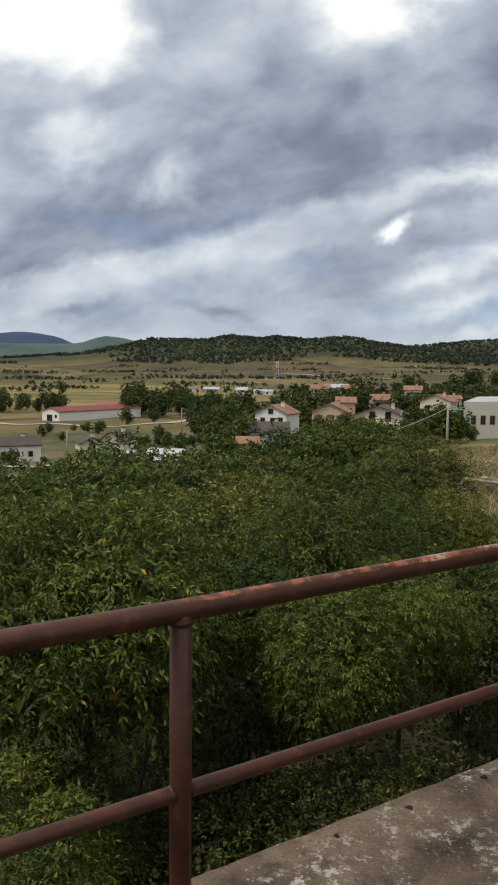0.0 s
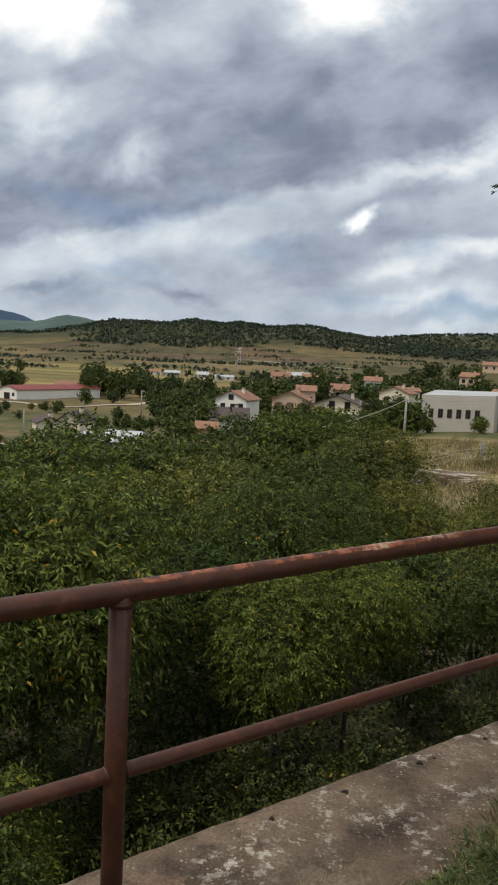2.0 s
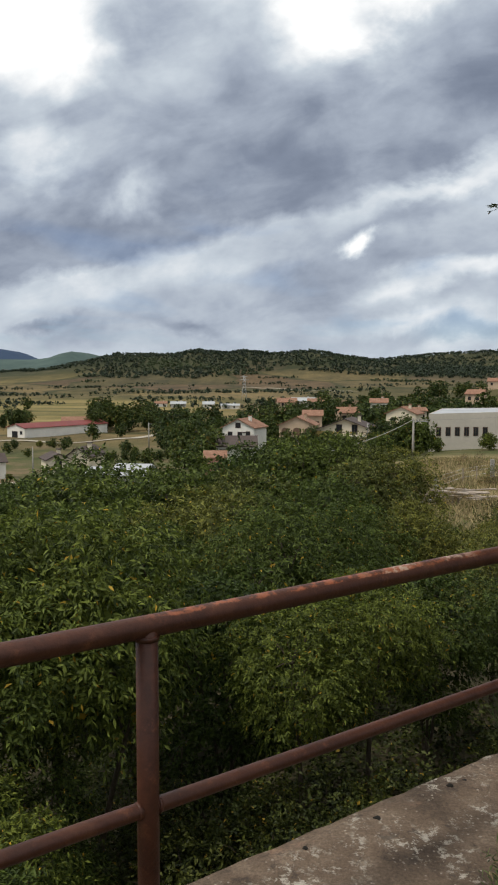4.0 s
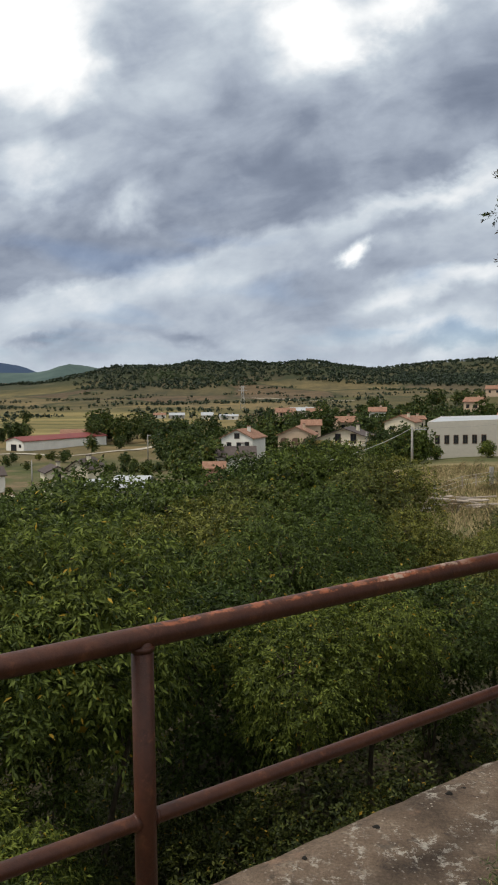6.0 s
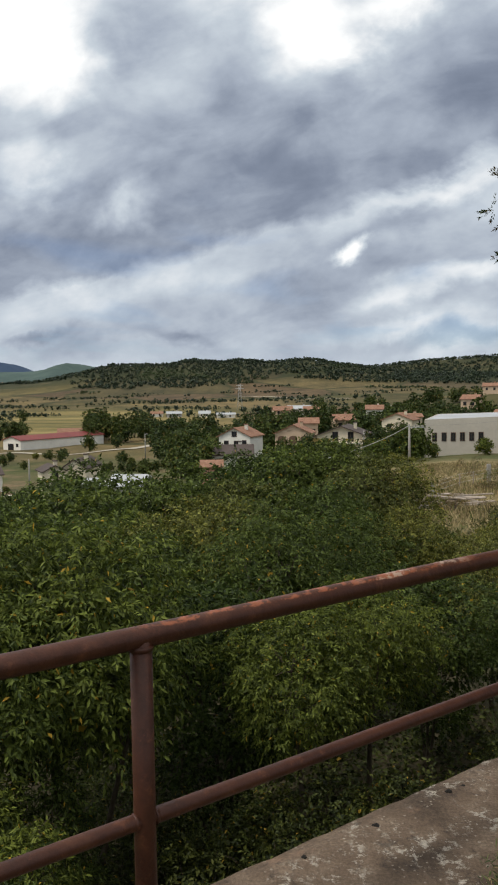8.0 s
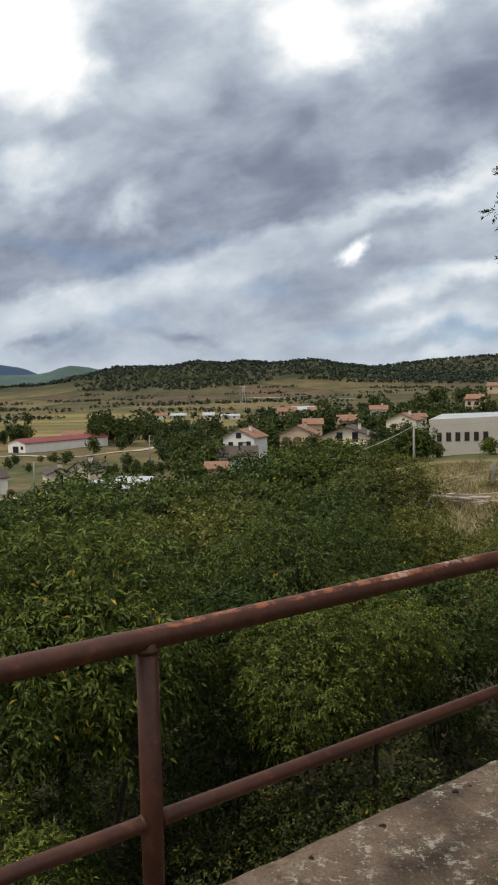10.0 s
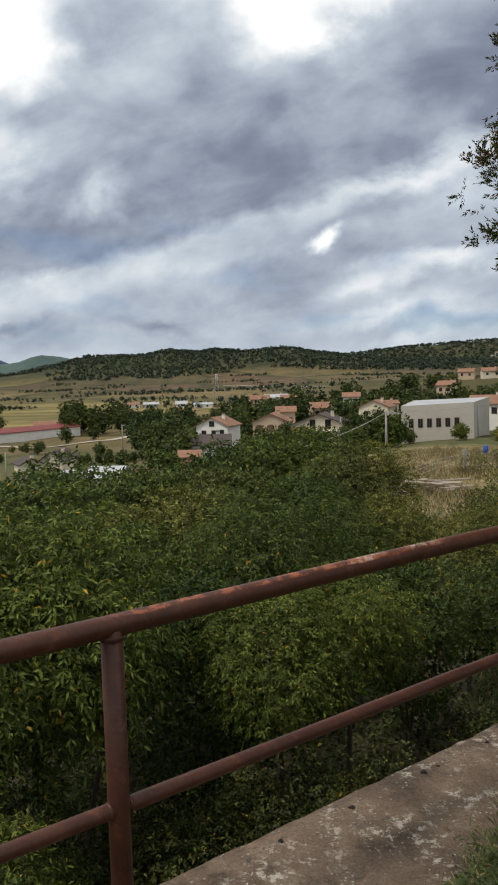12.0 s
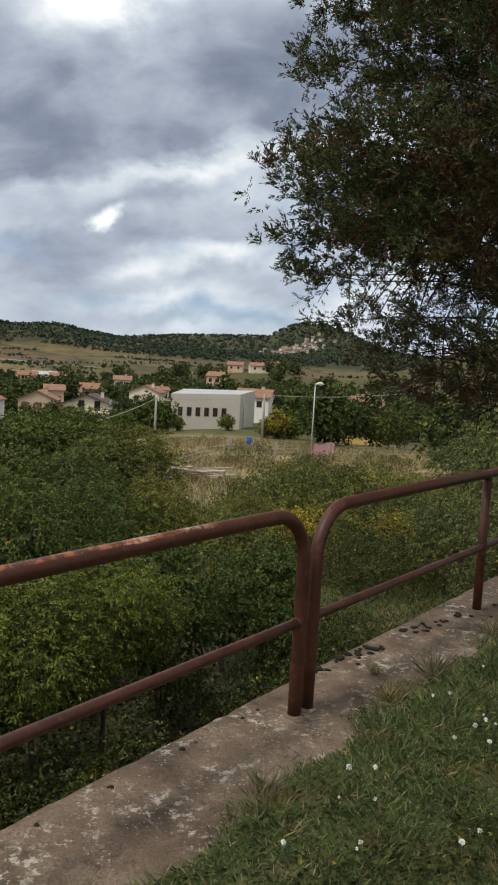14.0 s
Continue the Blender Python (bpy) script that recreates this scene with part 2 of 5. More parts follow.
    # forest on the mountains behind, with the blue of distance haze mixed into it
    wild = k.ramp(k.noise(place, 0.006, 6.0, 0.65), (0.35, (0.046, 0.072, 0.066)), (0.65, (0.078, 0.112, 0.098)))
    # the farthest mountain: haze blue painted over the forest green
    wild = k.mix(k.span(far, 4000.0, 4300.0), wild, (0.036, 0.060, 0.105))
    # undergrowth of the wooded ridge
    col = k.mix(k.math("MULTIPLY", k.span(far, 1500.0, 1750.0), 0.92), col, k.ramp(k.noise(place, 0.012, 5.0, 0.65), (0.36, (0.022, 0.028, 0.014)), (0.54, (0.040, 0.044, 0.021)), (0.68, (0.090, 0.078, 0.042))))
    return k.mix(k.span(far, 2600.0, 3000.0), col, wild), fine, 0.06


GROUND = material("field_ground", ground_look, 0.95, spec=0.1)


def concrete_look(k, place):
    a = k.noise(place, 2.6, 7.0, 0.68, 0.3)
    b = k.noise(place, 11.0, 8.0, 0.72)
    grit = k.noise(place, 95.0, 4.0, 0.7)
    col = k.ramp(a, (0.30, (0.052, 0.037, 0.026)), (0.5, (0.128, 0.091, 0.063)), (0.70, (0.225, 0.170, 0.122)))
    col = k.mix(k.math("MULTIPLY", k.span(k.noise(place, 19.0, 9.0, 0.78), 0.52, 0.57), k.span(k.noise(place, 3.4, 5.0, 0.65), 0.46, 0.62)), col, (0.36, 0.325, 0.27))
    col = k.mix(k.span(k.noise(place, 5.5, 6.0, 0.7), 0.60, 0.68, 0.0, 0.75), col, (0.075, 0.062, 0.050))
    col = k.mix(k.span(k.noise(place, 3.1, 5.0, 0.6), 0.60, 0.72, 0.0, 0.6), col, (0.25, 0.155, 0.105))
    col = k.mix(k.span(k.noise(place, 9.0, 7.0, 0.7, 0.5), 0.55, 0.66, 0.0, 0.7), col, (0.042, 0.032, 0.026))
    pebble = k.math("MULTIPLY", k.span(k.voronoi(place, 48.0), 0.26, 0.16), k.span(k.noise(place, 7.0, 3.0), 0.5, 0.6))
    col = k.mix(k.math("MULTIPLY", pebble, 0.6), col, (0.42, 0.37, 0.31))
    col = k.mix(0.7, col, k.ramp(grit, (0.3, (0.5, 0.5, 0.5)), (0.7, (1.45, 1.45, 1.45))), "MULTIPLY")
    h = k.math("ADD", k.math("MULTIPLY", b, 0.6), k.math("MULTIPLY", grit, 0.5))
    return col, h, 0.012


CONCRETE = material("weathered_concrete", concrete_look, 0.92, spec=0.2)


def rail_look(k, place):
    xyz = k.add("ShaderNodeSeparateXYZ")
    k.put(xyz.inputs[0], place)
    a = k.noise(place, 9.0, 6.0, 0.65)
    b = k.noise(place, 60.0, 5.0, 0.7)
    col = k.ramp(a, (0.3, (0.034, 0.0112, 0.006)), (0.55, (0.064, 0.0210, 0.0105)), (0.75, (0.098, 0.038, 0.017)))
    # worn orange undercoat and bare streaks on the crown of the top tube
    worn = k.noise(k.vec("MULTIPLY", place, (1.0, 1.0, 2.6)), 13.0, 9.0, 0.72)
    crown = k.span(k.math("ADD", xyz.outputs[2], k.math("MULTIPLY", k.math("SUBTRACT", worn, 0.5), 0.030)), 0.8985, 0.9030)
    run = k.vec("DOT_PRODUCT", place, (0.804, 0.595, 0.0))
    used = k.math("MULTIPLY", k.span(run, 1.88, 2.02), k.span(run, 3.50, 2.70))
    col = k.mix(k.math("MULTIPLY", k.math("MULTIPLY", k.span(worn, 0.47, 0.54), crown), k.math("ADD", 0.03, k.math("MULTIPLY", used, 0.9))), col, (0.25, 0.078, 0.034))
    bare = k.noise(k.vec("ADD", place, (3.1, 1.7, 0.0)), 14.0, 9.0, 0.75)
    rubbed = k.math("MULTIPLY", k.span(run, 2.62, 2.80), k.span(run, 3.25, 3.02))
    col = k.mix(k.math("MULTIPLY", k.math("MULTIPLY", k.span(bare, 0.53, 0.57), crown), rubbed), col, (0.34, 0.24, 0.18))
    col = k.mix(k.span(k.noise(place, 17.0, 8.0, 0.75), 0.54, 0.66, 0.0, 0.6), col, (0.135, 0.048, 0.022))
    col = k.mix(0.35, col, k.ramp(b, (0.3, (0.6, 0.6, 0.6)), (0.7, (1.4, 1.4, 1.4))), "MULTIPLY")
    return col, k.math("ADD", k.math("MULTIPLY", b, 0.5), a), 0.003


RAIL = material("flaking_red_paint", rail_look, 0.46, spec=0.30)
LEAF_ASH = foliage("ash_leaves", (0.022, 0.037, 0.008), (0.120, 0.152, 0.030), (0.42, 0.27, 0.03), 0.013, 0.28)
LEAF_DARK = foliage("dark_elm_leaves", (0.021, 0.035, 0.008), (0.096, 0.128, 0.027), (0.40, 0.27, 0.03), 0.005, 0.25)
LEAF_BUSH = foliage("bramble_leaves", (0.014, 0.021, 0.005), (0.064, 0.076, 0.018), (0.30, 0.20, 0.03), 0.015, 0.25)
LEAF_LIGHT = foliage("pale_shrub_leaves", (0.037, 0.046, 0.011), (0.150, 0.160, 0.038), (0.46, 0.34, 0.05), 0.012, 0.25)
LEAF_PALE = foliage("hazel_leaves", (0.034, 0.044, 0.014), (0.130, 0.148, 0.048), (0.34, 0.26, 0.05), 0.01, 0.28)
LEAF_YELLOW = foliage("yellow_leaves", (0.16, 0.14, 0.025), (0.48, 0.36, 0.05), (0.10, 0.12, 0.03), 0.25)
LEAF_WOOD = foliage("woodland_leaves", (0.020, 0.036, 0.010), (0.070, 0.095, 0.024), (0.16, 0.13, 0.03), 0.05, 0.2)
INNER = foliage("dead_juniper_leaves", (0.022, 0.020, 0.010), (0.075, 0.050, 0.026), (0.15, 0.07, 0.035), 0.1, 0.1)
LEAF_CEDAR = foliage("juniper_leaves", (0.026, 0.042, 0.012), (0.100, 0.125, 0.038), (0.15, 0.072, 0.032), 0.12, 0.2, patch=(0.8, 0.49, (0.130, 0.064, 0.032)))
GRASS = foliage("grass_blades", (0.034, 0.056, 0.022), (0.120, 0.160, 0.058), (0.32, 0.25, 0.12), 0.09, 0.3, patch=(2.2, 0.55, (0.150, 0.120, 0.052)))
DRY_WEED = foliage("dry_weeds", (0.065, 0.048, 0.026), (0.20, 0.145, 0.075), (0.11, 0.11, 0.04), 0.2, 0.2)
DRY_GRASS = foliage("dry_grass", (0.16, 0.13, 0.068), (0.36, 0.295, 0.165), (0.13, 0.14, 0.045), 0.2, 0.25)
BARK = plain("grey_brown_bark", (0.075, 0.058, 0.042), 0.9, 0.4, 6.0, 40.0, 0.01)
BERRY = plain("pale_green_berries", (0.30, 0.36, 0.24), 0.6, 0.3)
DARK_BARK = plain("dark_juniper_bark", (0.034, 0.025, 0.018), 0.9, 0.4, 6.0, 40.0, 0.01)
MOSS = plain("dark_moss", (0.013, 0.011, 0.008), 0.95, 0.4, 20.0, 120.0, 0.01)
PETAL = plain("white_petals", (0.66, 0.66, 0.60), 0.7, 0.15)
WHITE = plain("white_render", (0.72, 0.69, 0.62), 0.85, 0.12, 0.35, 3.0)
CREAM = plain("cream_render", (0.66, 0.58, 0.44), 0.85, 0.12, 0.35, 3.0)
PALE = plain("pale_concrete_panels", (0.47, 0.43, 0.365), 0.85, 0.12, 0.22, 2.0)
PEACH = plain("peach_render", (0.52, 0.385, 0.27), 0.85, 0.14, 0.35, 3.0)
PINK = plain("salmon_render", (0.48, 0.25, 0.185), 0.85, 0.14, 0.35, 3.0)
OCHRE = plain("ochre_render", (0.58, 0.42, 0.15), 0.85, 0.14, 0.35, 3.0)
GREYWALL = plain("grey_block_wall", (0.34, 0.33, 0.31), 0.9, 0.2, 0.5, 4.0)
DARKTILE = plain("dark_brown_roof", (0.070, 0.052, 0.045), 0.8, 0.3, 0.6, 5.0, 0.03)
REDSHEET = plain("red_sheet_roof", (0.17, 0.036, 0.030), 0.6, 0.2, 0.15, 2.0)
GREYSHEET = plain("grey_sheet_roof", (0.36, 0.37, 0.38), 0.55, 0.18, 0.2, 2.0)
PANE = plain("dark_window_glass", (0.020, 0.022, 0.026), 0.12, 0.3, 0.8, 4.0, 0.0, spec=0.5)
FRAME = plain("brown_window_frame", (0.14, 0.085, 0.055), 0.6, 0.2)
STEEL = plain("galvanised_steel", (0.42, 0.43, 0.43), 0.5, 0.15, 3.0, 30.0, 0.001, metal=0.5)
POLE = plain("grey_concrete_pole", (0.29, 0.275, 0.25), 0.85, 0.15, 2.0)
WOOD = plain("weathered_boards", (0.30, 0.25, 0.20), 0.9, 0.35, 1.2, 9.0, 0.02)
CLOTH = plain("faded_pink_cloth", (0.62, 0.36, 0.38), 0.9, 0.12, 2.0)
BLUE = plain("blue_plastic", (0.025, 0.075, 0.30), 0.5, 0.15)
CABLE = plain("pale_cable", (0.30, 0.29, 0.27), 0.7, 0.1)


def tile_look(k, place):
    wave = k.add("ShaderNodeTexWave", wave_type="BANDS", bands_direction="X")
    k.put(wave.inputs["Vector"], place)
    wave.inputs["Scale"].default_value = 1.6
    wave.inputs["Distortion"].default_value = 0.6
    a = k.noise(place, 0.9, 5.0, 0.65)
    b = k.noise(place, 6.0, 4.0, 0.7)
    col = k.ramp(k.math("ADD", k.math("MULTIPLY", a, 0.5), k.math("MULTIPLY", b, 0.5)), (0.3, (0.155, 0.075, 0.048)), (0.5, (0.26, 0.135, 0.084)), (0.7, (0.36, 0.225, 0.15)))
    return col, wave.outputs["Fac"], 0.05


TILE = material("terracotta_tiles", tile_look, 0.85)


# ---------------------------------------------------------------- shapes
WALL_WAY = 53.5
ALONG = Vector((math.sin(radians(WALL_WAY)), math.cos(radians(WALL_WAY)), 0))
OUT = Vector((-ALONG.y, ALONG.x, 0))


def by_wall(s, n, z):
    """A place s metres along the terrace wall and n metres out towards the valley."""
    return ALONG * s + OUT * n + Vector((0, 0, z))


def round_about(turn, far, z=0.0):
    """A place by compass turn (to the right of straight ahead) and distance."""
    return Vector((math.sin(radians(turn)) * far, math.cos(radians(turn)) * far, z))


def mesh_of(name, verts, faces, mat, smooth=False):
    me = bpy.data.meshes.new(name)
    v = np.asarray(verts, dtype=np.float32)
    f = np.asarray(faces, dtype=np.int32)
    me.vertices.add(len(v))
    me.vertices.foreach_set("co", v.ravel())
    n = f.shape[1]
    me.loops.add(f.size)
    me.loops.foreach_set("vertex_index", f.ravel())
    me.polygons.add(len(f))
    me.polygons.foreach_set("loop_start", np.arange(0, f.size, n, dtype=np.int32))
    me.update(calc_edges=True)
    if smooth:
        me.polygons.foreach_set("use_smooth", np.ones(len(f), dtype=bool))
    me.materials.append(mat)
    return me


def empty(name, m, label, category, group="", kind=""):
    ob = new(name)
    ob.matrix_world = m
    return tagged(ob, label, category, group, kind)


def part(name, shape, mat, parent, label=""):
    """One mesh object under a thing or under a part. shape: a bmesh or a mesh."""
    if isinstance(shape, bmesh.types.BMesh):
        me = bpy.data.meshes.new(name)
        shape.to_mesh(me)
        shape.free()
        me.materials.append(mat)
    else:
        me = shape
    ob = new(name, me)
    ob.parent = parent
    return tagged(ob, label)


def single(name, shape, mat, m, label, category, group="", kind=""):
    ob = part(name, shape, mat, None)
    ob.matrix_world = m
    return tagged(ob, label, category, group, kind)


def box(bm, lo, hi, bevel=0.0):
    lo, hi = Vector(lo), Vector(hi)
    got = bmesh.ops.create_cube(bm, size=1.0)["verts"]
    for v in got:
        v.co = Vector([(lo[i] + hi[i]) / 2 + v.co[i] * (hi[i] - lo[i]) for i in range(3)])
    if bevel:
        edges = list({e for v in got for e in v.link_edges})
        bmesh.ops.bevel(bm, geom=edges, offset=bevel, segments=2, affect="EDGES")
    return bm


def boxed(lo, hi, bevel=0.0):
    return box(bmesh.new(), lo, hi, bevel)


def tube(bm, points, radii, sides=12, caps=True):
    """A tube along points with a radius at each."""
    points = [Vector(p) for p in points]
    rings = []
    side = None
    for i, p in enumerate(points):
        way = (points[min(i + 1, len(points) - 1)] - points[max(i - 1, 0)]).normalized()
        if side is None:
            side = way.orthogonal().normalized()
        side = (side - way * side.dot(way)).normalized()
        up = way.cross(side)
        rings.append([bm.verts.new(p + (side * math.cos(2 * math.pi * j / sides) + up * math.sin(2 * math.pi * j / sides)) * radii[i]) for j in range(sides)])
    for r0, r1 in zip(rings, rings[1:]):
        for j in range(sides):
            f = bm.faces.new((r0[j], r0[(j + 1) % sides], r1[(j + 1) % sides], r1[j]))
            f.smooth = True
    if caps:
        bm.faces.new(rings[0][::-1])
        bm.faces.new(rings[-1])
    return bm


def piped(points, radius, sides=16):
    return tube(bmesh.new(), points, [radius] * len(points), sides)


# ---------------------------------------------------------------- ground
def smooth_step(a, b, x):
    t = np.clip((x - a) / (b - a), 0, 1)
    return t * t * (3 - 2 * t)


def wavy(x, y, size, seed):
    """Cheap rolling relief between -1 and 1."""
    g = np.random.default_rng(seed)
    z = 0
    for _ in range(6):
        a, p, q = g.uniform(0, 2 * np.pi), g.uniform(0, 6.28), g.uniform(0.7, 1.6)
        z = z + np.sin((x * np.cos(a) + y * np.sin(a)) / size * q * 6.28 + p)
    return z / 6


def land(x, y):
    """Height of the valley below the terrace."""
    x, y = np.asarray(x, float), np.asarray(y, float)
    r = np.hypot(x, y)
    turn = np.degrees(np.arctan2(x, np.maximum(y, 1e-3)))
    turn = np.where(y > 0, turn, np.sign(x) * 90)
    steps = [0, 3, 6, 15, 30, 60, 100, 150, 200, 300, 500, 800, 1500, 2200, 3000]
    low = np.interp(r, steps, [-2.9, -3.0, -3.8, -6.0, -9.5, -14.0, -17.0, -19.5, -21.0, -22.0, -22.0, -22.0, -9.0, -2.0, 0])
    high = np.interp(r, steps, [-2.7, -2.8, -3.2, -3.9, -5.0, -6.6, -8.2, -11.0, -12.6, -16.0, -19.0, -19.0, -3.0, 2.0, 6])
    z = low + (high - low) * smooth_step(-9, 15, turn)
    z = z + wavy(x, y, 42, 3) * np.minimum(r / 120, 1) * 0.5 + wavy(x, y, 300, 5) * smooth_step(250, 1500, r) * 3.0
    # wooded ridge across the valley
    ridge = np.interp(x, [-760, -468, -380, -314, -180, -121, -53, -14, 60, 100, 146, 207, 248, 312, 430, 1500],
                      [8, 26, 44, 61, 62, 71, 64, 71, 62, 65, 67, 56, 50, 38, 24, 18])
    z = z + (ridge + wavy(x, y, 90, 8) * 2.5) * np.exp(-((y - 1950) / 330) ** 2) * smooth_step(0, 300, y)
    # brighter hill behind its shoulder, and the village hill
    back = np.interp(x, [-100, 200, 364, 470, 595, 795, 940, 1200, 2000], [0, 30, 54, 64, 73, 87, 86, 66, 30]) * np.exp(-((y - 2600) / 280) ** 2)
    z = z + np.maximum(back, 138 * np.exp(-(((x - 985) / 155) ** 2 + ((y - 2500) / 420) ** 2)))
    # hazy hill and a mountain in cloud behind
    haze = (78 + 34 * np.exp(-((x + 715) / 75) ** 2) + wavy(x, y, 500, 9) * 5) * smooth_step(2700, 3350, y) * smooth_step(-480, -700, x) * smooth_step(-3500, -1500, x)
    z = z + np.maximum(haze, (165 + 22 * wavy(x, y, 400, 12)) * smooth_step(3800, 4600, y) * smooth_step(-1020, -1420, x) * smooth_step(-4200, -2500, x))
    # bare mound and a rise with houses
    z = z + 66 * np.exp(-(((x - 490) / 105) ** 2 + ((y - 640) / 170) ** 2))
    z = z + 16 * np.exp(-(((x - 158) / 70) ** 2 + ((y - 480) / 80) ** 2))
    return z


def land_at(x, y):
    return float(land(x, y))


def lawn_height(x, y, n):
    """The lawn of the terrace, its soil grown over the inner edge of the wall."""
    return -0.025 + 0.02 * wavy(x, y, 2.5, 21) + 0.045 * smooth_step(0.8, 1.34, n) - 0.09 * smooth_step(1.42, 1.52, n)


def build_ground():
    def lines(first, growth, last):
        out, step = [0.0], first
        while out[-1] < last:
            out.append(out[-1] + step)
            step = max(first, out[-1] * growth)
        return np.array(out)
    pos = lines(0.45, 0.036, 4900)
    s = np.concatenate([-lines(0.6, 0.06, 4900)[:0:-1], pos])
    n_out = 1.78 + lines(0.3, 0.031, 4900)
    n_in = 1.74 - lines(0.06, 0.12, 4900)[::-1]
    n = np.concatenate([n_in, n_out])
    ss, nn = np.meshgrid(s, n)
    x = ss * ALONG.x + nn * OUT.x
    y = ss * ALONG.y + nn * OUT.y
    below = land(x, y)
    terrace = lawn_height(x, y, nn)
    z = np.where(nn > 1.76, below, terrace)
    v = np.stack([x, y, z], -1).reshape(-1, 3)
    w = len(s)
    i, j = np.meshgrid(np.arange(w - 1), np.arange(len(n) - 1))
    q = (j * w + i).ravel()
    f = np.stack([q, q + 1, q + w + 1, q + w], 1)
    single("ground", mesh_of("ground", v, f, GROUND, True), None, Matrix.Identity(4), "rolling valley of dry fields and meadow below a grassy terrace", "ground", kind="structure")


build_ground()


# ---------------------------------------------------------------- terrace wall and railing
def build_wall():
    g = np.random.default_rng(4)
    s = np.concatenate([np.arange(-14.0, -0.4, 0.4), np.arange(0.0, 9.0, 0.06), np.arange(9.0, 22.0, 0.4)])
    profile = [(1.38, -0.30), (1.38, -0.012), (1.42, 0.0), (1.5, 0.0), (1.58, 0.0), (1.66, 0.0), (1.74, 0.0), (1.82, 0.0), (1.94, 0.0), (2.003, -0.010), (2.023, -0.035), (2.028, -0.30), (2.035, -1.2), (2.07, -4.2)]
    v = []
    for i, a in enumerate(s):
        chip = 0.001 * math.sin(a * 2.1) + 0.001 * math.sin(a * 6.7 + 1) + g.normal(0, 0.0022)
        nick = 0.006 * max(0, math.sin(a * 7.3 + 0.7) - 0.9) * 6
        for j, (n, z) in enumerate(profile):
            if 8 <= j <= 11:
                n += chip - nick
            if 2 <= j <= 8:
                z += g.normal(0, 0.0018) + 0.0025 * math.sin(a * 1.7 + n * 9)
            v.append(by_wall(a, n, z))
    w = len(profile)
    f = [(i * w + j, (i + 1) * w + j, (i + 1) * w + j + 1, i * w + j + 1) for i in range(len(s) - 1) for j in range(w - 1)]
    single("wall_terrace", mesh_of("wall_terrace", v, f, CONCRETE, False), None, Matrix.Identity(4), "low weathered concrete retaining wall with pale lichen", "wall", kind="structure")


build_wall()
TOP, LOW, PIPE, THIN, LINE = 0.879, 0.411, 0.0285, 0.0205, 1.77


def railing(start, middle, end, label):
    thing = empty("railing", Matrix.Translation(by_wall(start, LINE, 0)), label, "railing", "railings on the terrace wall")
    o = by_wall(start, LINE, 0)

    def w(s, z):
        return by_wall(s, LINE, z) - o
    bend = 0.22
    line = [(start, -0.02), (start, 0.2), (start, TOP - bend)]
    line += [(start + bend - bend * math.cos(a), TOP - bend + bend * math.sin(a)) for a in np.linspace(0.2, math.pi / 2, 8)]
    line += [(start + bend + (end - start - 2 * bend) * t, TOP + 0.002 * math.sin(t * 9)) for t in np.linspace(0.04, 0.96, 16)]
    line += [(end - bend + bend * math.sin(a), TOP - bend + bend * math.cos(a)) for a in np.linspace(0, math.pi / 2 - 0.2, 8)]
    line += [(end, TOP - bend), (end, 0.2), (end, -0.02)]
    part("top_tube", piped([w(*p) for p in line], PIPE, 20), RAIL, thing, "bent red tube with paint worn to orange")
    part("lower_tube", piped([w(start + (end - start) * t, LOW) for t in np.linspace(0, 1, 9)], THIN, 16), RAIL, thing)
    part("post", piped([w(middle, -0.02), w(middle, 0.4), w(middle, TOP - 0.01)], PIPE * 0.98, 20), RAIL, thing)
    for s, z in ((middle, TOP - PIPE), (middle, LOW), (start, LOW), (end, LOW)):
        bm = bmesh.new()
        if z == LOW:
            for side in (-1, 1):
                if (s == start and side < 0) or (s == end and side > 0):
                    continue
                tube(bm, [w(s + side * (PIPE - 0.004), z), w(s + side * (PIPE + 0.006), z)], [THIN + 0.0035, THIN + 0.0005], 14)
        else:
            tube(bm, [w(s, z - 0.008), w(s, z + 0.006)], [PIPE + 0.0015, PIPE + 0.004], 16)
        part("weld", bm, RAIL, thing)
    for s in (start, middle, end):
        bm = bmesh.new()
        tube(bm, [w(s, -0.004), w(s, 0.006), w(s, 0.010)], [PIPE + 0.022, PIPE + 0.014, PIPE + 0.002], 14)
        part("mortar_collar", bm, CONCRETE, thing)
    return thing


railing(-0.95, 0.978, 2.872, "dark red painted tubular railing, rusty, with flaking orange patches")
railing(2.972, 5.01, 7.02, "dark red painted tubular railing with bent corner, further along the wall")

# ---------------------------------------------------------------- plants
def unit(a):
    return a / np.maximum(np.linalg.norm(a, axis=-1, keepdims=True), 1e-9)


def leaf_mesh(base, way, face, length, width, fold=0.25):
    """Kite leaves folded along the midrib: arrays of places, directions, facing, lengths, widths."""
    side = unit(np.cross(way, face))
    face = unit(np.cross(side, way))
    length, width = length[:, None], width[:, None]
    mid = base + way * length * 0.45
    lift = face * width * fold
    droop = -np.array([0, 0, 1.0]) * length * 0.12
    v = np.stack([base, mid + side * width * 0.5 + lift, base + way * length + droop, mid - side * width * 0.5 + lift], 1).reshape(-1, 3)
    q = np.arange(len(base))[:, None] * 4
    f = np.concatenate([q + [0, 1, 2], q + [0, 2, 3]], 1).reshape(-1, 3)
    return v, f


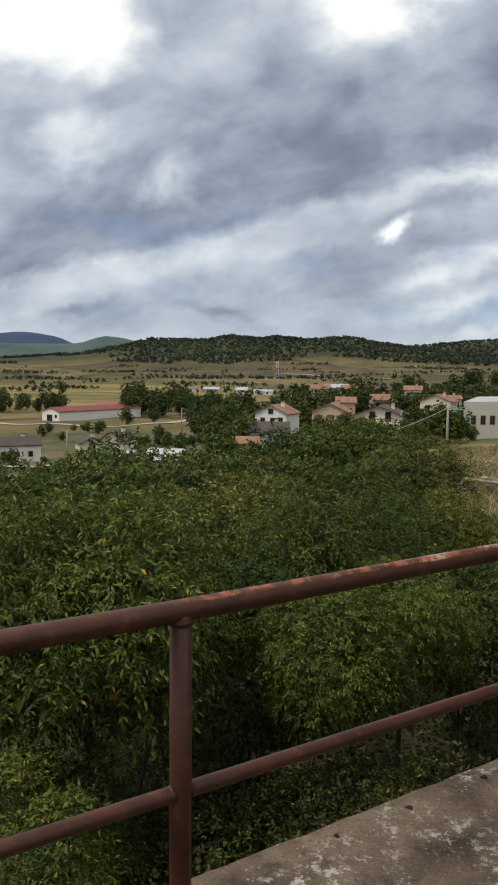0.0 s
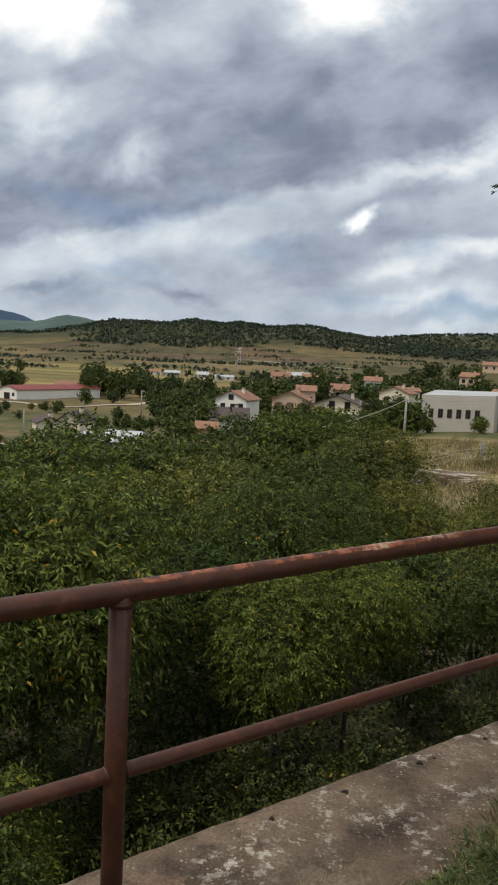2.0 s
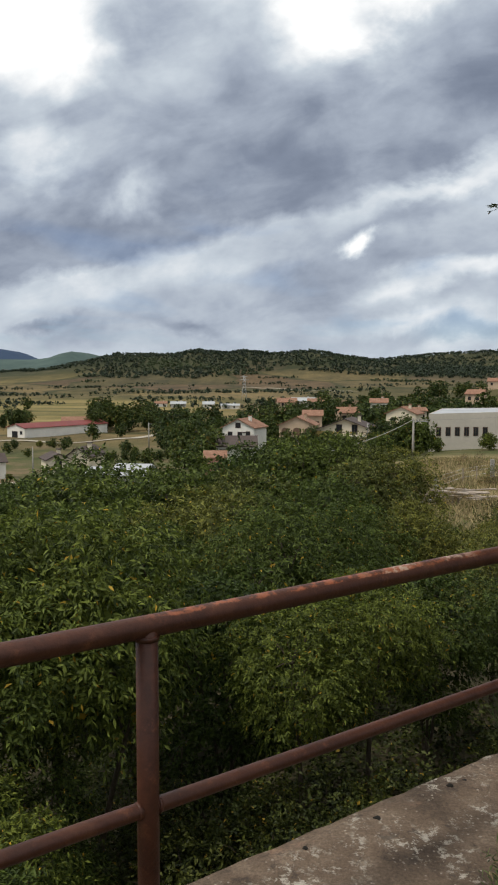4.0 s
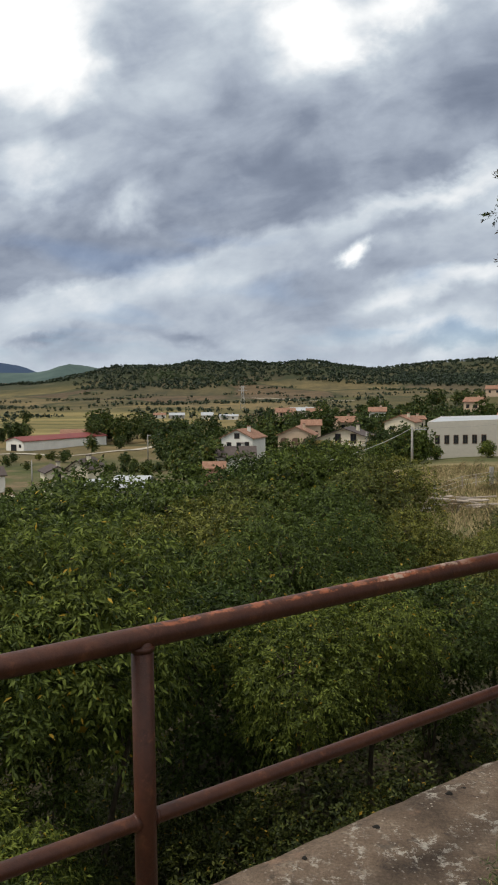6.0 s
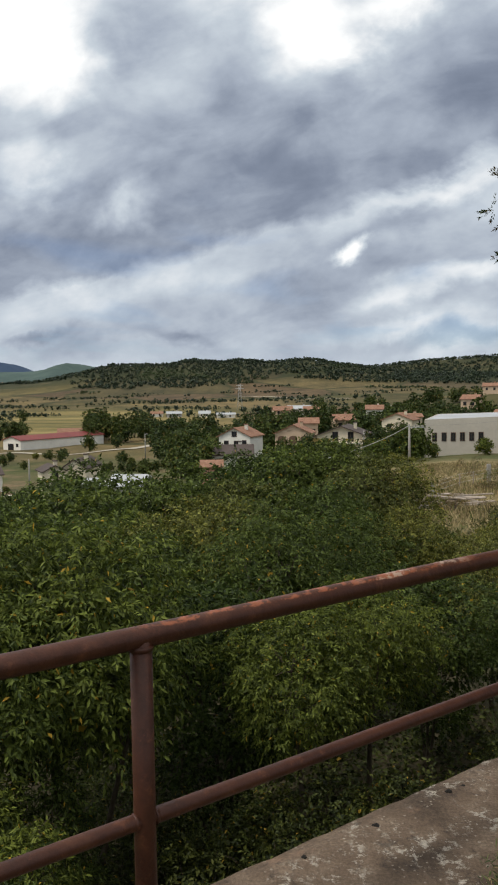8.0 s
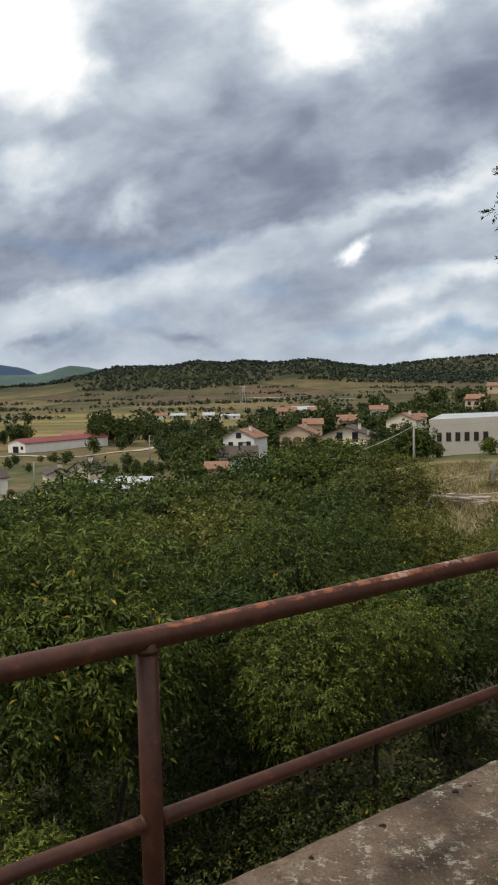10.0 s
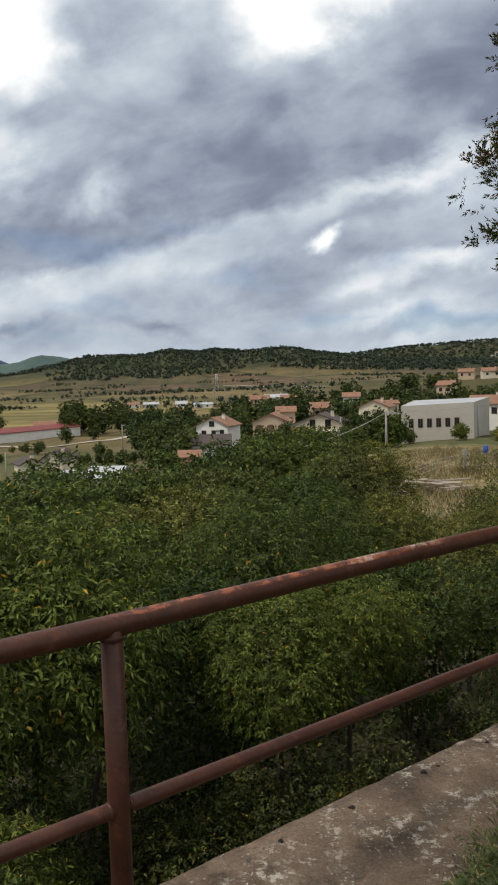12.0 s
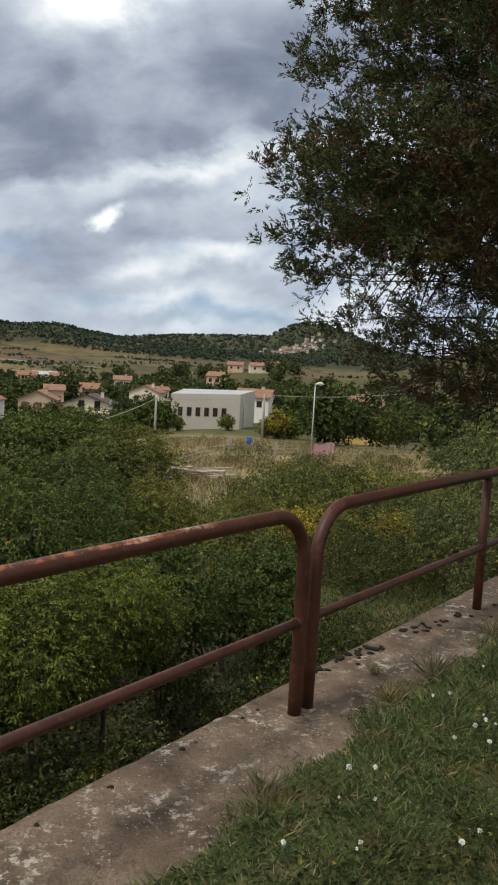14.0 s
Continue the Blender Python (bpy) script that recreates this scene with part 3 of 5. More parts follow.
def sprays(g, at, way, size, pairs, leaf, width, droop=0.4, normal=None, wild=0.45):
    """Compound leaves: leaflets in pairs along a drooping stalk, facing the light side given by normal."""
    n = len(at)
    L = size * g.uniform(0.7, 1.25, n)
    way = unit(way)
    up = np.zeros((n, 3)) + [0, 0, 1.0] if normal is None else normal
    across = unit(np.cross(way, up + g.normal(0, 0.3, (n, 3))))
    bases, ways, faces, ls = [], [], [], []
    for i in range(pairs):
        t = (i + 0.6) / pairs
        p = at + way * (L * t)[:, None] + np.array([0, 0, -1.0]) * (L * t * t * droop)[:, None]
        for sgn in (-1, 1):
            d = across * sgn * 0.85 + way * 0.55 + [0, 0, -droop * 0.9] + g.normal(0, 0.25, (n, 3))
            bases.append(p)
            ways.append(unit(d))
            faces.append(up + g.normal(0, wild, (n, 3)))
            ls.append(leaf * g.uniform(0.6, 1.2, n))
    tip = at + way * L[:, None] + np.array([0, 0, -1.0]) * (L * droop)[:, None]
    bases.append(tip), ways.append(unit(way + [0, 0, -droop] + g.normal(0, 0.2, (n, 3)))), faces.append(up + g.normal(0, wild, (n, 3))), ls.append(leaf * g.uniform(0.8, 1.3, n))
    ls = np.concatenate(ls)
    return leaf_mesh(np.concatenate(bases), np.concatenate(ways), unit(np.concatenate(faces)), ls, ls * width)


def joined(*pieces):
    """Several (verts, faces) as one."""
    vs, fs, n = [], [], 0
    for v, f in pieces:
        vs.append(v), fs.append(f + n)
        n += len(v)
    return np.concatenate(vs), np.concatenate(fs)


def broadleaf(name, seed, height, spread, lobes, per, size, pairs, leaf, width, mat, label, low=0.15, droop=0.4, stems=1, lobe=0.42):
    """A tree at the origin: trunk with limbs that carry rounded lobes of outward-facing leaves, gaps between them."""
    g = np.random.default_rng(seed)
    thing = empty(name, Matrix.Identity(4), label, "tree", "trees and shrubs on the slope")
    bm = bmesh.new()
    joints = []
    for st in range(stems):
        lean = g.normal(0, 0.10, 2) if stems == 1 else g.normal(0, 0.25, 2)
        pts = [(lean[0] * height * t * 0.5 + 0.12 * math.sin(t * 5 + seed), lean[1] * height * t * 0.5 + 0.1 * math.sin(t * 4), height * 0.80 * t - 0.25) for t in np.linspace(0, 1, 9)]
        r0 = 0.015 * height / math.sqrt(stems)
        tube(bm, pts, [r0 * (1 - 0.85 * t) for t in np.linspace(0, 1, 9)], 8)
        joints += pts[2:]
    joints = np.array(joints)
    half, mid = height * (1 - low) / 2, height * (low + 1) / 2
    # lobe centres fill an uneven crown, evenly turned round the stem
    i = np.arange(lobes) + 0.5
    cosz = np.clip(1 - 1.75 * i / lobes + g.normal(0, 0.12, lobes), -0.9, 1)
    ang = i * 2.39996 + g.normal(0, 0.25, lobes)
    u = np.stack([np.sqrt(1 - cosz ** 2) * np.cos(ang), np.sqrt(1 - cosz ** 2) * np.sin(ang), cosz], 1)
    c = u * g.uniform(0.50, 0.86, (lobes, 1)) * [spread, spread, half] + [0, 0, mid]
    radius = spread * lobe * g.uniform(0.7, 1.3, lobes)
    for p in c:
        d = np.linalg.norm(joints - (p - [0, 0, 0.5 * np.hypot(p[0], p[1])]), axis=1)
        q = joints[d.argmin()]
        m = q + (p - q) * 0.55 + g.normal(0, 0.05, 3) + [0, 0, 0.10 * np.hypot(p[0] - q[0], p[1] - q[1])]
        tube(bm, [q, m, p], [0.0085 * height ** 0.5, 0.006 * height ** 0.5, 0.003], 5, False)
    part("trunk", bm, BARK, thing, "slender grey-brown trunk and limbs")
    who = np.repeat(np.arange(lobes), per)
    n = len(who)
    way_out = unit(c[who] - [0, 0, mid * 0.9])
    d = unit(g.normal(0, 1, (n, 3)) + way_out * 0.75 + [0, 0, 0.30])
    bumps = 1 + 0.20 * np.sin(d[:, 0] * 6 + who) * np.sin(d[:, 2] * 5 + who * 2.0)
    at = c[who] + d * (radius[who] * g.uniform(0.55, 1.08, n) ** 0.7 * bumps)[:, None] * [1, 1, 0.78]
    leaves = sprays(g, at, d * 0.8 + g.normal(0, 0.45, at.shape) + [0, 0, 0.1], size, pairs, leaf, width, droop, unit(d + way_out * 0.3 + [0, 0, 0.45]))
    # larger leaves deep inside, where only shade shows
    k = lobes * 20
    pick = g.integers(0, lobes, k)
    d = unit(g.normal(0, 1, (k, 3)))
    deep = c[pick] * [0.8, 0.8, 1.0] + d * (radius[pick] * 0.55)[:, None] + [0, 0, -0.05 * height]
    L = leaf * g.uniform(1.4, 2.2, k)
    inside = leaf_mesh(deep, unit(g.normal(0, 1, (k, 3))), unit(unit(deep - [0, 0, mid]) + g.normal(0, 0.4, (k, 3))), L, L * 0.7)
    v, f = joined(leaves, inside)
    part("crown", mesh_of("crown", v, f, mat), None, thing)
    return thing


def shrub(name, seed, height, spread, count, leaf, mat, label, width=0.5, group="trees and shrubs on the slope", rough=0.22):
    """A low lumpy thicket: arching stems under a dome of small leaves that face outwards."""
    g = np.random.default_rng(seed)
    thing = empty(name, Matrix.Identity(4), label, "shrub", group)
    for _ in range(8):
        a, r = g.uniform(0, 6.28), spread * g.uniform(0.2, 0.6)
        h = height * g.uniform(0.45, 0.75)
        pts = [(math.cos(a) * r * t * t + 0.1 * math.cos(a), math.sin(a) * r * t * t + 0.1 * math.sin(a), h * math.sin(t * 1.7) - 0.12) for t in np.linspace(0, 1, 6)]
        part("stem", tube(bmesh.new(), pts, [0.014 * (1 - 0.8 * t) for t in np.linspace(0, 1, 6)], 5, False), BARK, thing)
    # rounded lobes of leaves heaped on one another, dark between
    lobes = 20
    k = np.arange(lobes) + 0.5
    up = np.clip(k / lobes + g.normal(0, 0.06, lobes), 0.08, 0.97)
    ang = k * 2.39996 + g.normal(0, 0.3, lobes)
    c = np.stack([np.sqrt(1 - up ** 2) * np.cos(ang) * spread * 0.72, np.sqrt(1 - up ** 2) * np.sin(ang) * spread * 0.72, up * height * 0.70], 1)
    radius = g.uniform(0.7, 1.3, lobes) * 0.25 * spread * (1 + rough)
    who = g.integers(0, lobes, count)
    d = unit(g.normal(0, 1, (count, 3)) + unit(c[who] - [0, 0, 0.2 * height]) * 0.8 + [0, 0, 0.3])
    reach = g.uniform(0.55, 1.05, count) ** 0.7 + np.where(g.uniform(0, 1, count) < 0.05, g.uniform(0.1, 0.6, count), 0)
    at = c[who] + d * (radius[who] * reach)[:, None]
    at[:, 2] = np.abs(at[:, 2])
    broad = width > 0.42
    way = d * 0.7 + g.normal(0, 0.5, at.shape) + [0, 0, 0.1]
    v, f = sprays(g, at, way, leaf * (2.2 if broad else 3.4), 2 if broad else 4, leaf, width, 0.25 if broad else 0.5, unit(d + [0, 0, 0.4]), 0.42)
    part("leaves", mesh_of("leaves", v, f, mat), None, thing)
    return thing


def spread_out(kinds, places):
    """Put copies of the made plants at (place, turn, scale, which); the first of each kind is moved, the others copied."""
    used = set()
    for (x, y, z), turn, scale, which in places:
        m = Matrix.LocRotScale((x, y, z), Euler((0, 0, turn)), (scale, scale, scale))
        ob = kinds[which]
        if which in used:
            copy_thing(ob, m @ Matrix.Scale(1 / ob.scale.x, 4))
        else:
            ob.matrix_basis = m
            used.add(which)


def on_land(turn, far, lift=0.0):
    p = round_about(turn, far)
    return (p.x, p.y, land_at(p.x, p.y) + lift)


def near_trees():
    g = np.random.default_rng(12)
    ash = "young ash tree with drooping compound leaves, a few yellow"
    kinds = [
        broadleaf("ash_tree", 1, 5.6, 1.40, 24, 90, 0.28, 4, 0.092, 0.34, LEAF_ASH, ash, 0.44, 0.6, 2, 0.46),
        broadleaf("ash_tree", 2, 5.2, 1.30, 22, 90, 0.26, 4, 0.086, 0.36, LEAF_ASH, ash, 0.40, 0.5, 1, 0.46),
        broadleaf("elm_tree", 3, 6.0, 1.62, 34, 66, 0.22, 3, 0.100, 0.56, LEAF_DARK, "bushy elm tree with small dark green leaves", 0.10, 0.3, 3, 0.38),
        broadleaf("locust_tree", 4, 6.4, 1.75, 34, 66, 0.24, 3, 0.100, 0.48, LEAF_LIGHT, "locust tree with fine light green leaves", 0.14, 0.3, 1, 0.38),
        broadleaf("hazel_tree", 9, 5.0, 1.9, 34, 120, 0.13, 3, 0.050, 0.62, LEAF_PALE, "leafy hazel tree with small grey-green leaves beside the juniper", 0.06, 0.3, 3, 0.40),
    ]
    # turn, distance, elevation of the top, kind
    rows = [(-12.3, 24, -4.8, 2), (-15.6, 27, -6.1, 2), (-9.2, 30, -6.3, 2), (-6.0, 24, -5.2, 2), (-3.2, 29, -6.1, 2), (-0.6, 27, -4.9, 2), (1.3, 28, -4.1, 2), (3.7, 26, -3.6, 2), (5.6, 27, -3.4, 2),
            (8.4, 22, -4.8, 3), (10.4, 23, -4.8, 3), (-18.8, 22, -6.8, 2), (-22.0, 26, -7.4, 2), (-11.8, 8.6, -7.2, 0), (-16.6, 9.6, -7.8, 1), (-20.4, 8.2, -8.4, 0), (-4.8, 15.5, -8.6, 1), (-8.4, 14.5, -9.4, 2), (-13.5, 14.5, -8.6, 2),
            (-11.6, 17, -7.4, 2), (-4.0, 16, -7.8, 3), (-0.8, 20, -6.6, 3), (1.4, 12.5, -8.0, 0), (4.8, 14, -7.6, 1), (7.6, 16, -7.6, 1), (11.2, 17, -8.3, 3), (14.6, 17, -10.2, 3), (5.0, 20, -6.2, 2),
            (12.4, 11, -12.0, 2), (8.6, 9.6, -12.0, 1), (3.6, 8.8, -13.4, 1), (-2.0, 10.2, -12.6, 2), (16.8, 13.5, -10.4, 3), (19.6, 12, -11.8, 2), (12.6, 21, -9.4, 2), (17.8, 23, -9.8, 3)]
    # trees further along the wall: turn, distance, height of the top, kind
    right = [(39.0, 14.5, 1.0, 4), (41, 17, 2.2, 4), (33.6, 24, -0.4, 4)]
    places = []
    tall = (5.6, 5.2, 6.0, 6.4, 5.0)
    for turn, far, up, which in rows + right:
        x, y, z = on_land(turn, far)
        top = up if turn > 30 else 1.45 + far * math.tan(radians(up))
        scale = (top - z) / tall[which] * (0.97 if which < 2 else 1.09)
        places.append(((x, y, z - 0.05), g.uniform(0, 6.28), min(max(scale, 0.4), 2.1), which))
    spread_out(kinds, places)


near_trees()


def near_shrubs():
    g = np.random.default_rng(31)
    kinds = [
        shrub("bramble_bush", 1, 1.5, 1.0, 780, 0.050, LEAF_BUSH, "dense dark bramble thicket below the wall"),
        shrub("bramble_bush", 2, 1.2, 1.1, 780, 0.048, LEAF_BUSH, "dense dark bramble thicket below the wall"),
        shrub("ash_sapling", 3, 1.9, 0.8, 1100, 0.050, LEAF_ASH, "leafy ash sapling with drooping leaflets below the wall", 0.34),
        shrub("pale_shrub", 4, 1.3, 1.1, 780, 0.060, LEAF_LIGHT, "pale green meadow shrub", 0.45),
        shrub("yellow_shrub", 5, 1.2, 0.7, 750, 0.055, LEAF_YELLOW, "shrub turned bright yellow in autumn", 0.5),
        shrub("dry_weed", 6, 1.2, 0.8, 150, 0.085, DRY_WEED, "tall brown dried weeds in the meadow", 0.3),
        shrub("ash_sapling", 8, 3.0, 0.62, 1300, 0.052, LEAF_ASH, "tall leafy ash sapling with drooping leaflets below the wall", 0.34),
    ]
    places = []
    # a belt at the foot of the wall
    for s in np.arange(0.0, 11.5, 0.8):
        for n, size in ((2.75, 0.85), (3.7, 1.0), (4.9, 1.1)):
            p = by_wall(s, n, 0)
            if g.uniform() < 0.35 or (s < 2.2 and n < 4.2) or math.degrees(math.atan2(p.x, p.y)) < -3:
                continue
            p = by_wall(s + g.uniform(-0.3, 0.3), n + g.uniform(-0.25, 0.25), 0)
            places.append(((p.x, p.y, land_at(p.x, p.y) - 0.05), g.uniform(0, 6.28), size * g.uniform(0.8, 1.2), int(g.choice([0, 1, 2], p=[0.45, 0.4, 0.15]))))
    for turn, far, size, which in ((-18.2, 4.8, 0.95, 6), (-21.0, 4.3, 0.95, 6), (-16.9, 6.2, 1.0, 6), (-20.4, 6.6, 1.1, 6), (-15.2, 8.0, 1.1, 6), (-11.5, 10.5, 1.2, 1), (-8.0, 11.0, 1.2, 0), (-6.2, 9.0, 0.9, 1), (-10.0, 8.6, 0.6, 1), (-12.6, 8.2, 0.7, 0), (-4.4, 5.8, 0.8, 0), (-2.2, 4.9, 0.6, 2), (-4.6, 8.2, 1.0, 0), (-1.0, 6.2, 1.0, 0), (-3.4, 7.4, 1.1, 1), (-8.6, 9.4, 1.0, 0), (-6.0, 9.4, 1.3, 0), (-12.5, 9.0, 1.2, 1), (-3.0, 5.2, 0.7, 1), (1.5, 7.6, 1.0, 0), (5.5, 8.0, 1.1, 1), (9.0, 7.4, 1.0, 0), (4.5, 6.0, 1.0, 0)):
        places.append((on_land(turn, far, -0.05), g.uniform(0, 6.28), size, which))
    # shrubs up the meadow to the right, tall enough to hide the straw behind them
    for i in range(64):
        turn, far = 16.5 + 19.5 * ((i * 0.618) % 1), 13 + 33 * (i / 64)
        if (turn > 20 and far < 25) or i % 5 == 0:
            continue
        x, y, z = on_land(turn, far, -0.05)
        room = 1.45 - far * math.tan(radians(9.0 if turn < 18.2 else 7.2 if turn < 20 else 5.9 if turn < 23 else 5.0)) - z
        if far < 20:
            room = min(room, 1.5)
        places.append(((x, y, z), g.uniform(0, 6.28), max(0.5, min(room / 1.25, 2.3) * g.uniform(0.55, 1.0)), 3 if i % 3 else int(g.integers(0, 2))))
    for _ in range(16):
        places.append((on_land(g.uniform(17, 29), g.uniform(56, 76), -0.05), g.uniform(0, 6.28), g.uniform(0.7, 1.5), int(g.choice([0, 1, 3]))))
    for _ in range(40):
        places.append((on_land(g.uniform(12.8, 28), g.uniform(46, 112), -0.05), g.uniform(0, 6.28), g.uniform(0.6, 1.25), 5))
    # dark mounds on both sides of a trodden strip, then low bramble at the wall
    for turn, far, size in ((24.6, 22.5, 1.35), (26.6, 23.5, 1.5), (28.8, 22.5, 1.5), (30.8, 23.5, 1.5), (27.6, 21.0, 1.2), (22.6, 23.0, 1.2), (33.0, 22.0, 1.4),
                            (21.6, 14.6, 0.9), (23.4, 15.2, 1.0), (25.2, 14.8, 0.95), (27.0, 15.4, 0.9), (22.4, 12.0, 0.75), (24.6, 11.8, 0.7), (20.6, 10.6, 0.8), (21.8, 8.6, 0.6)):
        places.append((on_land(turn, far, -0.05), g.uniform(0, 6.28), size, int(g.integers(0, 2))))
    for turn, far, size in ((21.2, 26, 1.6), (22.5, 27.5, 1.5), (20.6, 29, 1.3), (28.2, 27.5, 1.6), (29.0, 30, 1.4), (25.5, 33, 1.5)):
        places.append((on_land(turn, far, -0.05), g.uniform(0, 6.28), size, 4))
    spread_out(kinds, places)


near_shrubs()


def juniper():
    """Dark juniper at the edge of the terrace: crown of stiff tufts on drooping boughs, bare twigs below."""
    g = np.random.default_rng(77)
    foot = round_about(47.5, 7.4, -0.05)
    thing = empty("juniper_tree", Matrix.Translation(foot), "tall dark juniper tree with browned inner foliage beside the wall", "tree")
    bm = bmesh.new()
    height = 8.0
    trunk = [(0.08 * math.sin(t * 7), 0.06 * math.cos(t * 6), height * t - 0.1) for t in np.linspace(0, 1, 12)]
    tube(bm, trunk, [0.17 * (1 - 0.9 * t) + 0.01 for t in np.linspace(0, 1, 12)], 10)

    def crown_radius(z, a):
        lumps = 1 + 0.05 * math.sin(7 * a - 2.9 * z) + 0.05 * math.sin(5.3 * z + a)
        foot_in = 0.80 + 0.20 * min(1.0, max(0.0, (z - 1.4) / 0.9))
        return 3.57 * math.sqrt(max(0.02, 1 - ((z - 3.0) / 5.1) ** 2)) * lumps * foot_in
    tips, dirs, stem, stem_dirs = [], [], [], []
    for i in range(340):
        # boughs are densest on the open valley side
        a = radians(g.uniform(85, 265)) if i % 6 else g.uniform(0, 6.28)
        z = g.uniform(1.85, 5.2) if i % 5 else g.uniform(5.0, 7.6) if i % 10 else g.uniform(1.35, 1.9)
        r = crown_radius(z, a) * g.uniform(0.80, 1.0)
        if (1.8 < z < 2.4 and i % 2) or math.sin(3.1 * a + 1.7 * z) * math.sin(2.9 * z - 1.2 * a) > 0.62:
            continue
        side = Vector((math.cos(a), math.sin(a), 0.0))
        c = side * r + Vector((0, 0, z))
        b = Vector((0, 0, min(max(z + g.uniform(-1.0, 0.4), 1.0), height - 0.4)))
        m = b.lerp(c, 0.55) + Vector((g.normal(0, 0.20), g.normal(0, 0.20), g.uniform(-0.1, 0.30)))
        n1, n2 = b.lerp(m, 0.5) + Vector(g.normal(0, 0.06, 3)), m.lerp(c, 0.6) + Vector(g.normal(0, 0.06, 3))
        tube(bm, [b, n1, m, n2, c], [0.018, 0.013, 0.008, 0.005, 0.002], 5, False)
        if z < 2.6 or i % 3 == 0:
            for _ in range(3):
                f = m.lerp(c, g.uniform(0, 0.7))
                e = f + side * g.uniform(0.0, 0.35) + Vector((g.normal(0, 0.22), g.normal(0, 0.22), -g.uniform(0.15, 0.5)))
                tube(bm, [f, f.lerp(e, 0.5) + Vector((0, 0, 0.06)), e], [0.009, 0.006, 0.002], 4, False)
        lean = (side * 0.75 + Vector((0, 0, 0.55))).normalized()
        for q in range(int(g.integers(20, 32)) if z > 2.0 else 14):
            t = 1.0 if q < 5 else g.uniform(0.0, 1.0) ** 0.6
            p = m.lerp(c, t) + Vector(g.normal(0, 0.115, 3)) * (1.3 - 0.5 * t)
            tips.append(p)
            dirs.append(lean + Vector(g.normal(0, 0.42, 3)))
        for _ in range(15):
            t = g.uniform(0.1, 0.85)
            stem.append(m.lerp(c, t) + Vector(g.normal(0, 0.22, 3)) - Vector((0, 0, 0.08)))
            stem_dirs.append(side * 0.4 + Vector(g.normal(0, 0.6, 3)))
    part("trunk", bm, DARK_BARK, thing, "dark trunk with drooping boughs and bare twigs")

    def sprigs(tuft, way, fan, spread_by, reach, per, length, width):
        """Feathery sprigs: scale leaves set close round short axes that fan out of each tuft."""
        n = len(tuft)
        at, axis = np.repeat(tuft, fan, 0), np.repeat(unit(way), fan, 0)
        axis = unit(axis + g.normal(0, spread_by, axis.shape))
        at = at + g.normal(0, 0.012, at.shape)
        long = g.uniform(*reach, (n * fan, 1))
        at, axis, long = np.repeat(at, per, 0), np.repeat(axis, per, 0), np.repeat(long, per, 0)
        t = g.uniform(0, 1, long.shape) ** 0.8
        round_it = unit(g.normal(0, 1, at.shape))
        at = at + axis * long * t + round_it * 0.010 * (1 - 0.6 * t)
        d = unit(axis + round_it * 0.65)
        L = g.uniform(0.7, 1.3, len(at)) * length
        s = unit(np.cross(d, g.normal(0, 1, d.shape))) * (L * width)[:, None] / 2
        v = np.stack([at - s, at + s, at + d * L[:, None]], 1).reshape(-1, 3)
        return v, np.arange(len(v)).reshape(-1, 3)
    v, f = sprigs(np.array(tips), np.array(dirs), 7, 0.55, (0.06, 0.15), 14, 0.029, 0.37)
    part("crown", mesh_of("crown", v, f, LEAF_CEDAR), None, thing, "stiff dark green tufts with brown dead foliage")
    v, f = sprigs(np.array(stem), np.array(stem_dirs), 3, 0.6, (0.06, 0.14), 10, 0.028, 0.40)
    part("inner_crown", mesh_of("inner_crown", v, f, INNER), None, thing, "dense brown dead inner foliage")
    bm = bmesh.new()
    for i in g.integers(0, len(tips), 170):
        for _ in range(4):
            got = bmesh.ops.create_icosphere(bm, subdivisions=1, radius=g.uniform(0.007, 0.011))["verts"]
            bmesh.ops.translate(bm, verts=got, vec=tips[i] + Vector(g.normal(0, 0.035, 3)))
    tagged(part("berries", bm, BERRY, thing), "small pale green berries", kind="stuff")


juniper()


